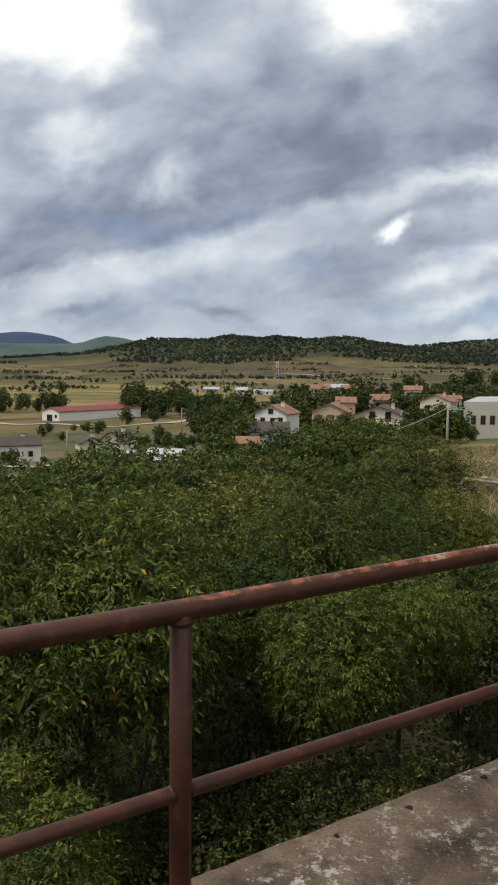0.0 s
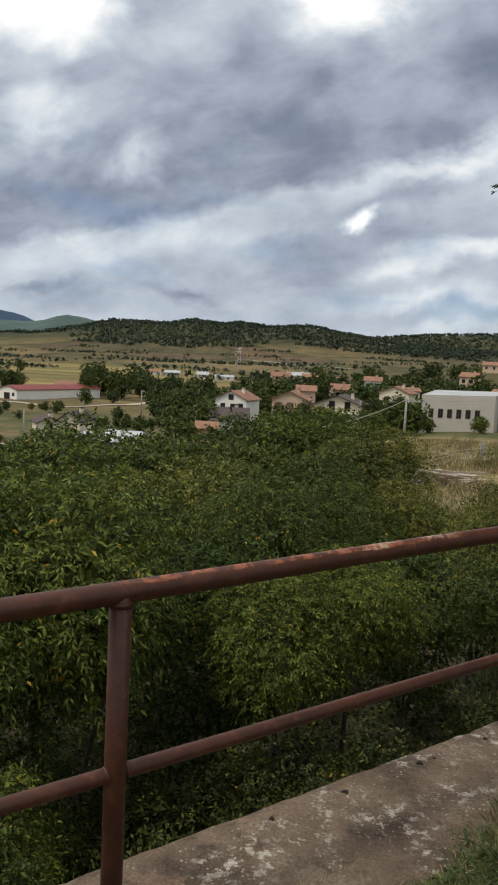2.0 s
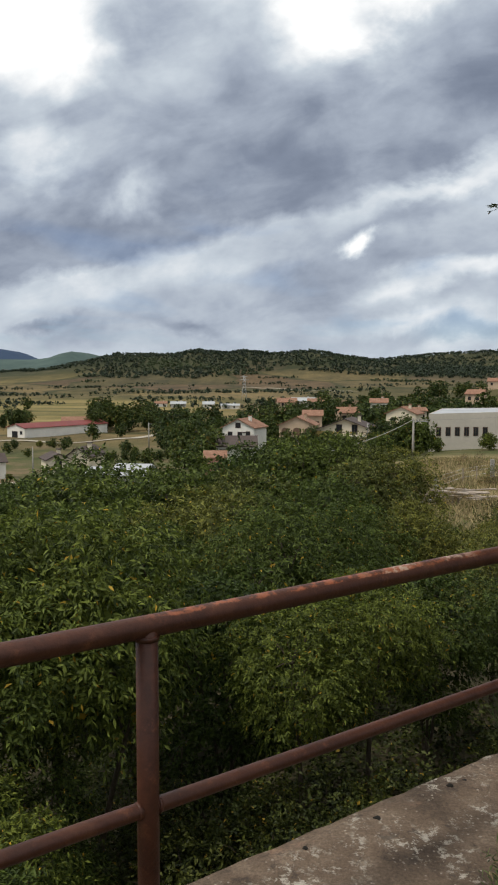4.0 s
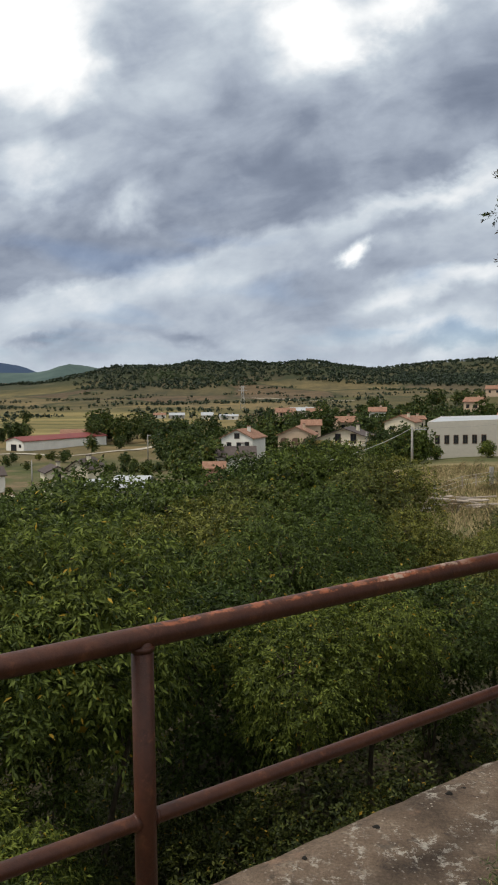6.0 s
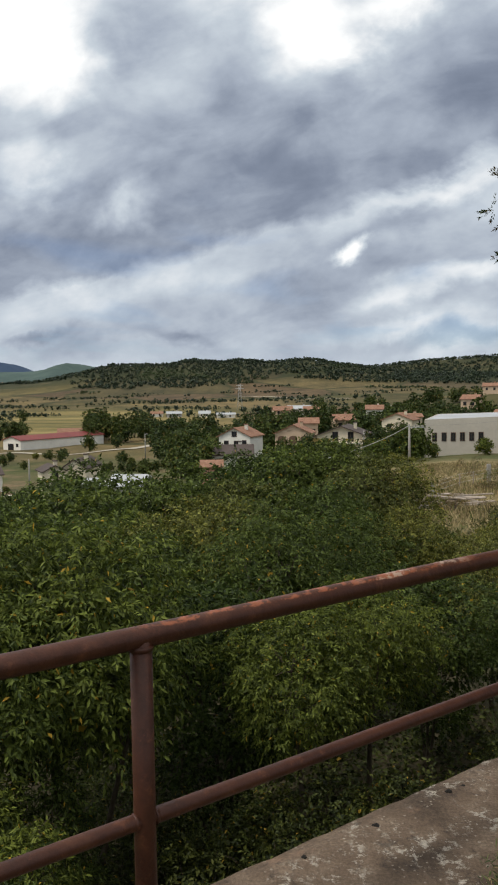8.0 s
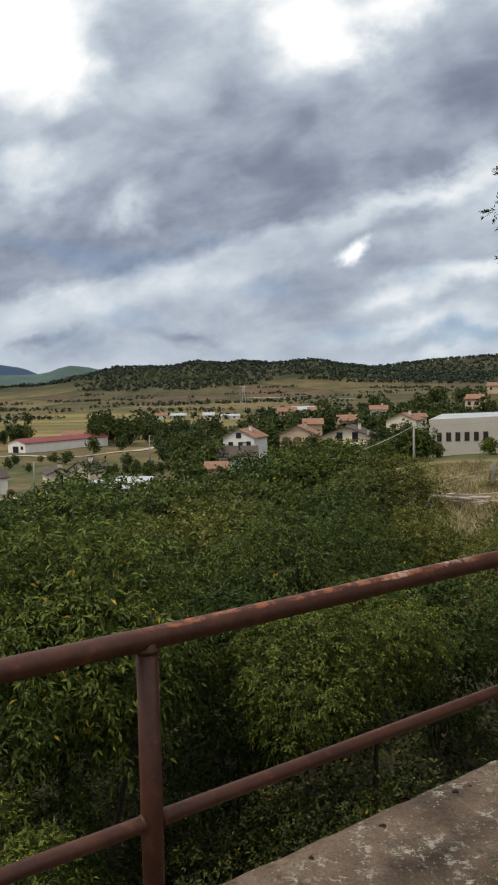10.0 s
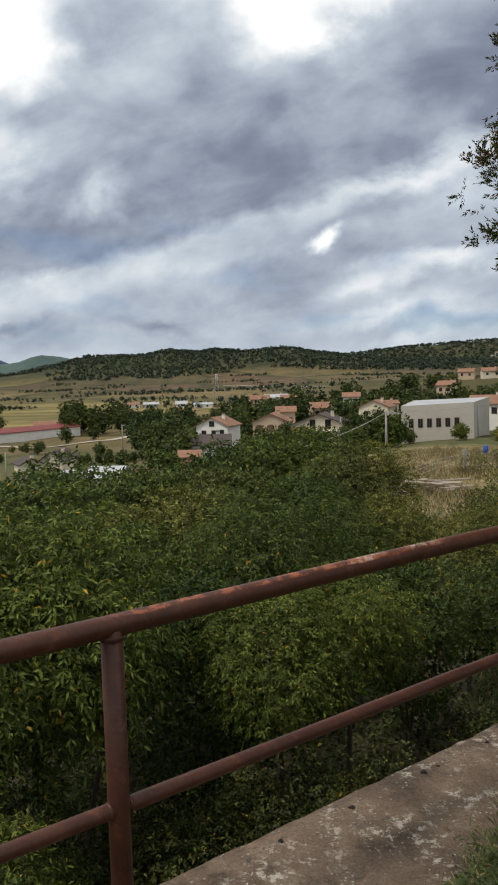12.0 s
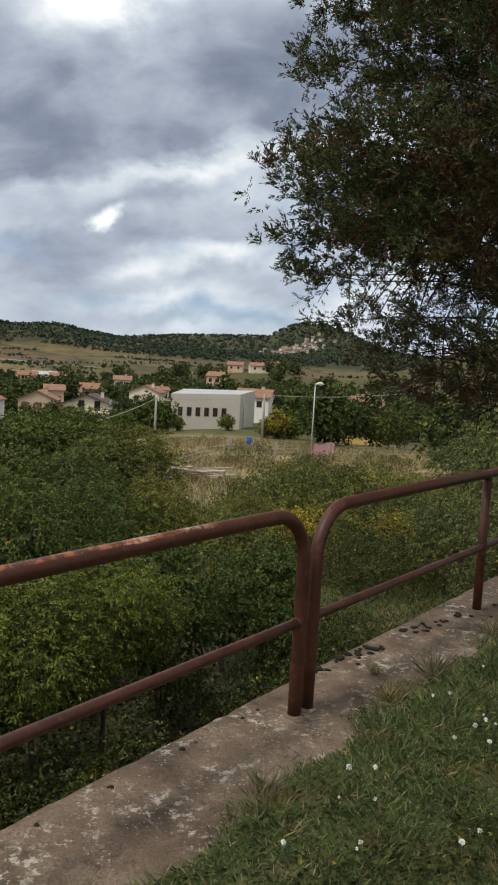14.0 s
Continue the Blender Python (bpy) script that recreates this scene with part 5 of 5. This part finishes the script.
def block_building():
    """Pale two-storey hall with a flat roof behind a parapet and a row of dark windows."""
    fl, fr, br, bl = round_about(12.26, 152), round_about(17.1, 152), round_about(18.1, 170), round_about(13.15, 170)
    base = -13.0
    thing = empty("hall_building", Matrix.Translation((fl.x, fl.y, base)), "pale concrete hall with a flat grey roof and dark windows", "building", "houses in the valley")
    tops = (-4.75, -4.25, -3.95, -4.35)
    corners = [c - fl for c in (fl, fr, br, bl)]
    n = 24
    bm = bmesh.new()
    lo = [bm.verts.new((c.x, c.y, -2)) for c in corners]
    hi = [bm.verts.new((c.x, c.y, z - base)) for c, z in zip(corners, tops)]
    mid = sum(corners, Vector()) / 4
    inn = [bm.verts.new(((c.x - mid.x) * 0.965 + mid.x, (c.y - mid.y) * 0.965 + mid.y, z - base)) for c, z in zip(corners, tops)]
    deep = [bm.verts.new(((c.x - mid.x) * 0.965 + mid.x, (c.y - mid.y) * 0.965 + mid.y, z - base - 0.12)) for c, z in zip(corners, tops)]
    for i in range(4):
        j = (i + 1) % 4
        bm.faces.new((lo[i], lo[j], hi[j], hi[i]))
        bm.faces.new((hi[i], hi[j], inn[j], inn[i]))
        bm.faces.new((inn[i], inn[j], deep[j], deep[i]))
    part("wall", bm, PALE, thing)
    bm = bmesh.new()
    bm.faces.new([bm.verts.new(v) for v in [((c.x - mid.x) * 0.964 + mid.x, (c.y - mid.y) * 0.964 + mid.y, z - base - 0.06) for c, z in zip(corners, tops)]])
    part("roof", bm, GREYSHEET, thing, "flat grey sheet roof")
    way = (fr - fl)
    turn = math.degrees(math.atan2(way.y, way.x))
    for i, t in enumerate((0.14, 0.27, 0.395, 0.52, 0.645, 0.77)):
        p = way * t
        ob = window(thing, 0, 0, 0.72, 1.45)
        ob.matrix_basis = Matrix.Translation((p.x, p.y, -7.95 + 0.25 * t - base)) @ pose(0, 0, 0, 0, 0, turn)
    for t in (0.12, 0.30, 0.5, 0.7, 0.9):
        p = way * t
        ob = part("panel_joint", boxed((-0.04, -0.03, -1), (0.04, 0.02, 8.0)), PALE, thing)
        ob.matrix_basis = Matrix.Translation((p.x, p.y, 0)) @ pose(0, 0, 0, 0, 0, turn)
    side = br - fr
    ob = part("rain_pipe", piped([(0, 0, 0), (0, 0, 8.0)], 0.09, 8), STEEL, thing)
    ob.matrix_basis = Matrix.Translation((fr - fl) + side * 0.2 + Vector((0.12, -0.1, 0)))


block_building()


# ---------------------------------------------------------------- tracks and cars
GRAVEL = plain("pale_gravel", (0.36, 0.32, 0.25), 0.95, 0.2, 0.4, 4.0)


def track(stops, width, label):
    """A gravel track laid over the land through (turn, distance) stops."""
    pts = []
    for (a, r), (b, q) in zip(stops, stops[1:]):
        for t in np.linspace(0, 1, 24, endpoint=False):
            pts.append(round_about(a + (b - a) * t, r + (q - r) * t))
    v = []
    for i, p in enumerate(pts):
        way = (pts[min(i + 1, len(pts) - 1)] - pts[max(i - 1, 0)]).normalized()
        side = Vector((-way.y, way.x, 0)) * width / 2
        for e in (p - side, p + side):
            v.append((e.x, e.y, land_at(e.x, e.y) + 0.25))
    f = [(2 * i, 2 * i + 1, 2 * i + 3, 2 * i + 2) for i in range(len(pts) - 1)]
    single("road", mesh_of("road", v, f, GRAVEL), None, Matrix.Identity(4), label, "road", kind="structure")


track([(-0.5, 1240), (2.0, 1200), (4.4, 1110), (7.5, 1020)], 7, "pale gravel track across the far fields")
track([(-22, 178), (-17, 172), (-13.5, 182), (-10, 214)], 3.2, "pale gravel track between the farm plots")
track([(-20, 330), (-12.5, 306), (-8, 322), (-5.5, 360)], 4, "pale gravel track in front of the workshop")
track([(9.6, 840), (13.0, 790), (17.0, 830)], 8, "pale gravel track along the far slope")


def car(turn, far, heading, paint, label):
    p = round_about(turn, far)
    p.z = land_at(p.x, p.y)
    thing = empty("car", Matrix.Translation(p) @ pose(0, 0, 0, 0, 0, heading), label, "car", "parked cars")
    bm = bmesh.new()
    side = [(-2.0, 0.32), (2.0, 0.32), (2.05, 0.75), (1.25, 0.92), (0.65, 1.42), (-0.95, 1.45), (-1.75, 0.98), (-2.05, 0.85)]
    a = [bm.verts.new((x, -0.82, z)) for x, z in side]
    b = [bm.verts.new((x, 0.82, z)) for x, z in side]
    bm.faces.new(a), bm.faces.new(b[::-1])
    for i in range(len(side)):
        j = (i + 1) % len(side)
        bm.faces.new((a[j], a[i], b[i], b[j]))
    bmesh.ops.recalc_face_normals(bm, faces=bm.faces)
    bmesh.ops.bevel(bm, geom=bm.edges[:], offset=0.06, segments=2, affect="EDGES")
    body = part("body", bm, paint, thing)
    for s in (-0.835, 0.815):
        part("side_window", boxed((-1.2, s, 0.98), (0.72, s + 0.02, 1.34), 0.008), PANE, body)
    for x in (-1.3, 1.25):
        for y in (-0.78, 0.78):
            wheel = part("wheel", tube(bmesh.new(), [(x, y - 0.1, 0.31), (x, y + 0.1, 0.31)], [0.31, 0.31], 18), MOSS, thing)
            part("rim", tube(bmesh.new(), [(x, y - 0.105, 0.31), (x, y + 0.105, 0.31)], [0.19, 0.19], 14), STEEL, wheel)


car(5.75, 168, 24, GREYSHEET, "silver car parked in front of the wide house")
car(7.15, 172, 8, PETAL, "white car parked in front of the wide house")
car(-3.72, 158, 15, PETAL, "white car parked beside the trees")


# ---------------------------------------------------------------- poles, cables, fences
def power_pole(turn, far, top, base, arm=True, label="grey concrete power pole with a short cross arm"):
    p = round_about(turn, far, base)
    thing = empty("power_pole", Matrix.Translation(p) @ pose(0, 0, 0, 0, 0, -turn), label, "pole", "power poles")
    h = top - base
    part("pole", tube(bmesh.new(), [(0, 0, -0.6), (0, 0, h * 0.5), (0, 0, h)], [0.19, 0.16, 0.12], 10), POLE, thing)
    if arm:
        bar = part("cross_arm", boxed((-0.1, -0.05, h - 0.45), (1.9 if far < 130 else 0.9, 0.05, h - 0.33)), STEEL, thing)
        for x in (0.5, 0.85) if far >= 130 else (0.8, 1.7):
            part("insulator", tube(bmesh.new(), [(x, 0, h - 0.33), (x, 0, h - 0.2), (x, 0, h - 0.1)], [0.05, 0.08, 0.03], 8), POLE, bar)
    return thing


def cable(a, b, sag, radius, label="pale overhead cable hanging between poles"):
    a, b = Vector(a), Vector(b)
    pts = [(b - a) * t + Vector((0, 0, -sag * 4 * t * (1 - t))) for t in np.linspace(0, 1, 14)]
    single("overhead_cable", piped(pts, radius, 6), CABLE, Matrix.Translation(a), label, "cable")


def poles():
    power_pole(11.25, 110, -3.6, -9.2)
    power_pole(8.15, 152, -6.6, -12.4, False, "plain grey concrete power pole")
    power_pole(-7.05, 262, -12.4, -20.8)
    power_pole(18.75, 112, -2.4, -8.8, False, "plain grey concrete power pole")
    power_pole(-14.9, 190, -13.8, -20.8, False, "plain grey concrete power pole")
    cable(round_about(11.25, 110, -3.75), round_about(5.2, 66, -4.4), 0.4, 0.035)
    cable(round_about(18.75, 112, -2.55), round_about(30.5, 84, -0.1), 0.5, 0.03)
    cable(round_about(11.25, 110, -3.75), round_about(18.75, 112, -2.9), 0.3, 0.02)
    # street lamp
    p = round_about(22.22, 82, -7.3)
    lamp = empty("street_lamp", Matrix.Translation(p), "slim grey street lamp with a small white head", "street lamp")
    part("post", tube(bmesh.new(), [(0, 0, -0.4), (0, 0, 3.2), (0, 0, 7.15)], [0.085, 0.07, 0.05], 10), STEEL, lamp)
    head = part("head", tube(bmesh.new(), [(-0.05, -0.05, 7.1), (0.2, -0.1, 7.22), (0.55, -0.16, 7.26), (0.85, -0.2, 7.2)], [0.05, 0.11, 0.13, 0.06], 10), PETAL, lamp)
    part("lens", tube(bmesh.new(), [(0.5, -0.15, 7.02), (0.5, -0.15, 7.1)], [0.13, 0.17], 10), GREYSHEET, head)
    # lattice pylon in the fields
    base = round_about(-0.42, 780, -17.0)
    pylon = empty("power_pylon", Matrix.Translation(base), "grey steel lattice power pylon in the fields", "pylon")
    for sx in (-1, 1):
        for sy in (-1, 1):
            part("leg", tube(bmesh.new(), [(sx * 2.6, sy * 2.6, -2), (sx * 1.0, sy * 1.0, 14), (sx * 0.7, sy * 0.7, 22)], [0.22, 0.18, 0.14], 5), STEEL, pylon)
    for i in range(7):
        z0, z1 = i * 3.0, i * 3.0 + 3.0
        w0, w1 = 2.6 - 0.095 * z0, 2.6 - 0.095 * z1
        for sgn in (-1, 1):
            part("brace", tube(bmesh.new(), [(-sgn * w0, -w0, z0), (sgn * w1, -w1, z1)], [0.11, 0.11], 4), STEEL, pylon)
    for z, w in ((17.5, 4.6), (20.5, 3.6)):
        part("cross_arm", tube(bmesh.new(), [(-w, 0, z), (0, 0, z + 0.5), (w, 0, z)], [0.12, 0.26, 0.12], 5), STEEL, pylon)


poles()


def meadow_fence():
    first = round_about(16.5, 76)
    thing = empty("fence", Matrix.Translation((first.x, first.y, land_at(first.x, first.y))), "meadow fence of pale concrete posts and thin wire", "fence")
    o = thing.matrix_world.translation
    tops = []
    for turn, far, w, h in ((12.8, 62, 0.11, 1.25), (14.6, 70, 0.05, 1.2), (15.5, 73, 0.05, 1.2), (16.5, 76, 0.16, 1.6), (17.6, 77, 0.05, 1.2), (18.3, 78, 0.06, 1.5), (19.75, 79, 0.13, 1.45), (20.4, 80, 0.07, 1.5), (21.4, 81, 0.05, 1.3), (23.6, 83, 0.06, 1.4), (25.2, 86, 0.06, 1.4), (26.6, 88, 0.06, 1.4), (28.0, 90, 0.06, 1.4), (29.3, 92, 0.06, 1.4)):
        p = round_about(turn, far)
        p.z = land_at(p.x, p.y)
        q = p - o
        part("post", boxed((q.x - w, q.y - w, q.z - 0.3), (q.x + w, q.y + w, q.z + h), 0.02), POLE if w > 0.1 else WOOD, thing, "pale concrete post" if w > 0.1 else "thin wooden post")
        tops.append(q)
    for lift in (0.45, 0.85, 1.15):
        part("wire", piped([q + Vector((0, 0, lift)) for q in tops], 0.009, 5), STEEL, thing)


meadow_fence()


def board_pile():
    g = np.random.default_rng(81)
    p = round_about(13.85, 54)
    ground = land_at(p.x, p.y)
    thing = empty("board_pile", Matrix.Translation((p.x, p.y, ground)) @ pose(0, 0, 0, 0, 0, -14) @ Matrix.Scale(0.95, 4), "heap of weathered grey boards and old sheets in the meadow", "board pile")
    for i in range(16):
        w, l = g.uniform(0.25, 0.6), g.uniform(1.6, 3.4)
        ob = part("board", boxed((-l / 2, -w / 2, 0), (l / 2, w / 2, 0.07), 0.01), WOOD, thing)
        ob.matrix_basis = pose(g.uniform(-1.3, 1.7), g.uniform(-1.6, 1.9), 0.08 + 0.055 * i, g.uniform(-6, 8), g.uniform(-7, 7), g.uniform(-22, 22))
    for i in range(10):
        s = g.uniform(0.15, 0.35)
        bm = bmesh.new()
        bmesh.ops.create_icosphere(bm, subdivisions=1, radius=s)
        for v in bm.verts:
            v.co = Vector((v.co.x * 1.3, v.co.y, v.co.z * 0.7)) * g.uniform(0.8, 1.2)
        ob = part("stone", bm, POLE, thing)
        ob.matrix_basis = pose(g.uniform(-2.4, 2.4), g.uniform(-2.4, -1.0), 0.1)


board_pile()


def meadow_things():
    # pink cloth hung over a frame, and a blue barrel
    p = round_about(23.15, 84)
    z = land_at(p.x, p.y)
    bm = bmesh.new()
    bmesh.ops.create_grid(bm, x_segments=14, y_segments=14, size=1.0)
    for v in bm.verts:
        u, w = v.co.x, v.co.y
        v.co = Vector((u * 1.1, -w * 0.75 if w < 0 else w * 0.2, 1.5 - abs(w) ** 1.3 * 1.35 + 0.06 * math.sin(u * 9) * abs(w) + 0.12 * math.sin(u * 3)))
    bmesh.ops.solidify(bm, geom=bm.faces[:], thickness=0.02)
    single("cloth", bm, CLOTH, Matrix.Translation((p.x, p.y, z - 0.05)), "faded pink cloth draped beside the lamp post", "cloth")
    p = round_about(17.85, 96)
    bm = bmesh.new()
    tube(bm, [(0, 0, -0.05), (0, 0, 0.05), (0, 0, 0.3), (0, 0, 0.33), (0, 0, 0.62), (0, 0, 0.65), (0, 0, 0.95), (0, 0, 0.98)], [0.27, 0.29, 0.29, 0.31, 0.31, 0.29, 0.29, 0.26], 16)
    barrel = single("barrel", bm, BLUE, Matrix.Translation((p.x, p.y, land_at(p.x, p.y) + 0.05)), "blue plastic barrel in the garden", "barrel")


meadow_things()


def dry_meadow():
    """Dry grass standing in the meadow to the right, too much to count."""
    g = np.random.default_rng(91)
    n = 70000
    turn, far = g.uniform(11.0, 34, n), 26 + 84 * g.uniform(0, 1, n) ** 0.8
    x, y = np.sin(np.radians(turn)) * far, np.cos(np.radians(turn)) * far
    z = land(x, y) - 0.03
    keep = wavy(x, y, 22, 44) + g.normal(0, 0.25, n) > -0.15
    at = np.stack([x, y, z], 1)[keep]
    n = len(at)
    way = unit(np.stack([g.normal(0, 0.35, n), g.normal(0, 0.35, n), np.ones(n)], 1))
    L = g.uniform(0.2, 0.6, n)
    v, f = leaf_mesh(at, way, unit(np.stack([g.normal(0, 0.5, n), -np.ones(n), np.zeros(n)], 1)), L, L * 0.12, 0.1)
    single("dry_meadow_grass", mesh_of("dry_meadow_grass", v, f, DRY_GRASS), None, Matrix.Identity(4), "tall dry straw-coloured grass of the meadow", "grass", kind="stuff")


dry_meadow()


# ---------------------------------------------------------------- the terrace
def terrace_grass():
    g = np.random.default_rng(99)
    n = 90000
    s, m = 3.2 + g.normal(0, 1.9, n), 1.72 - np.abs(g.normal(0, 1.15, n))
    edge = 1.50 + 0.05 * np.sin(s * 2.3) + 0.045 * np.sin(s * 5.9 + 1) + 0.03 * np.sin(s * 13)
    keep = m < edge + np.abs(g.normal(0, 0.03, n)) * (g.uniform(0, 1, n) < 0.6)
    s, m = s[keep], m[keep]
    n = len(s)
    x, y = s * ALONG.x + m * OUT.x, s * ALONG.y + m * OUT.y
    z = np.maximum(lawn_height(x, y, m) - 0.004, np.where(m > 1.40, 0.0, -1.0))
    at = np.stack([x, y, z], 1)
    lean = g.normal(0, 0.85, (n, 2)) + 0.7 * np.stack([wavy(x, y, 0.5, 4), wavy(x, y, 0.5, 6)], 1)
    way = unit(np.concatenate([lean, np.ones((n, 1))], 1))
    tall = 0.75 + 0.5 * wavy(x, y, 0.45, 17)
    L = g.uniform(0.03, 0.10, n) * tall * np.where(m > 1.42, 0.75, 1.0)
    v, f = leaf_mesh(at, way, unit(g.normal(0, 1, (n, 3))), L, g.uniform(0.0025, 0.0055, n), 0.15)
    single("lawn_grass", mesh_of("lawn_grass", v, f, GRASS), None, Matrix.Identity(4), "rough green lawn grass with dry blades on the terrace", "grass", kind="stuff")
    # clover and other small broad leaves between the blades
    n = 34000
    s, m = g.uniform(1.0, 6.6, n), g.uniform(0.0, 1.5, n)
    x, y = s * ALONG.x + m * OUT.x, s * ALONG.y + m * OUT.y
    keep = (wavy(x, y, 0.6, 71) + g.normal(0, 0.2, n) > 0.0) & (m < 1.46 + 0.05 * np.sin(s * 2.3))
    x, y = x[keep], y[keep]
    n = len(x)
    at = np.stack([x, y, g.uniform(-0.02, 0.045, n)], 1)
    d = g.normal(0, 1, (n, 3)) * [1, 1, 0.3]
    L = g.uniform(0.012, 0.026, n)
    v, f = leaf_mesh(at, unit(d), np.array([0, 0, 1.0]) + g.normal(0, 0.3, (n, 3)), L, L * 0.8, 0.2)
    single("clover_leaves", mesh_of("clover_leaves", v, f, LEAF_BUSH), None, Matrix.Identity(4), "small dark clover leaves in the lawn", "clover", kind="stuff")
    # dry tufts at the edge of the wall
    for s, m, size in ((3.72, 1.50, 1.0), (3.3, 1.53, 0.7), (2.25, 1.50, 0.8), (4.6, 1.52, 0.8), (1.45, 1.52, 0.6), (3.55, 1.74, 0.35)):
        k = 90
        lean = g.normal(0, 0.5, (k, 2))
        way = unit(np.concatenate([lean, np.ones((k, 1))], 1))
        L = g.uniform(0.07, 0.2, k) * size
        v, f = leaf_mesh(g.normal(0, 0.03 * size, (k, 3)) * [1, 1, 0], way, unit(g.normal(0, 1, (k, 3))), L, np.full(k, 0.004), 0.1)
        single("grass_tuft", mesh_of("grass_tuft", v, f, DRY_GRASS), None, Matrix.Translation(by_wall(s, m, 0)), "dry straw-coloured grass tuft at the wall edge", "grass tuft", "dry tufts")


terrace_grass()


def flowers():
    g = np.random.default_rng(7)
    thing = empty("clover_flower", Matrix.Identity(4), "small white clover flower in the lawn", "flower", "white flowers in the lawn")
    part("stem", tube(bmesh.new(), [(0, 0, -0.04), (0.003, 0, 0.03), (0.002, 0.002, 0.072)], [0.0016, 0.0014, 0.0012], 5), GRASS, thing)
    k = 60
    u = unit(g.normal(0, 1, (k, 3)) + [0, 0, 0.3])
    v, f = leaf_mesh(u * 0.001 + [0, 0, 0.075], u, unit(g.normal(0, 1, (k, 3))), np.full(k, 0.0105), np.full(k, 0.008), 0.2)
    part("blossom", mesh_of("blossom", v, f, PETAL), None, thing, "round white blossom")
    spots = []
    for _ in range(80):
        s, m = g.uniform(1.9, 5.2), g.uniform(0.2, 1.36)
        spots.append((by_wall(s, m, 0.02 + 0.02 * g.uniform()), g.uniform(0, 6.28), g.uniform(0.5, 1.05)))
    for i, (p, turn, size) in enumerate(spots):
        m = Matrix.LocRotScale(p, Euler((g.normal(0, 0.15), g.normal(0, 0.15), turn)), (1, 1, 1))
        if i == 0:
            thing.matrix_basis = m
        else:
            copy_thing(thing, m @ Matrix.Scale(size, 4))


flowers()


def moss():
    g = np.random.default_rng(15)
    rows = []
    for i in range(22):
        t = g.uniform(0, 1)
        s0, m0 = 3.35 + 1.5 * t, 1.965 - 0.13 * t + g.normal(0, 0.03)
        for _ in range(int(g.integers(1, 4))):
            rows.append((s0 + g.normal(0, 0.03), min(m0 + g.normal(0, 0.015), 1.975), g.uniform(0.007, 0.022)))
    rows += [(g.uniform(3.6, 5.6), g.uniform(1.60, 1.88), g.uniform(0.006, 0.016)) for _ in range(14)]
    rows += [(g.uniform(0.9, 3.3), 1.925 - abs(g.normal(0, 0.01)), g.uniform(0.006, 0.014)) for _ in range(9)]
    for s, m, r in rows:
        bm = bmesh.new()
        bmesh.ops.create_icosphere(bm, subdivisions=2, radius=r)
        a, b = g.uniform(0, 6), g.uniform(0.7, 1.5)
        for v in bm.verts:
            k = 1 + 0.16 * math.sin(3 * math.atan2(v.co.y, v.co.x) + a) + g.normal(0, 0.10)
            v.co = Vector((v.co.x * k * b, v.co.y * k, v.co.z * 0.42))
        single("moss_cushion", bm, MOSS, Matrix.Translation(by_wall(s, m, 0.002)) @ pose(0, 0, 0, 0, 0, g.uniform(0, 360)), "dark dry moss cushion on the concrete wall", "moss", "moss cushions on the wall")


moss()
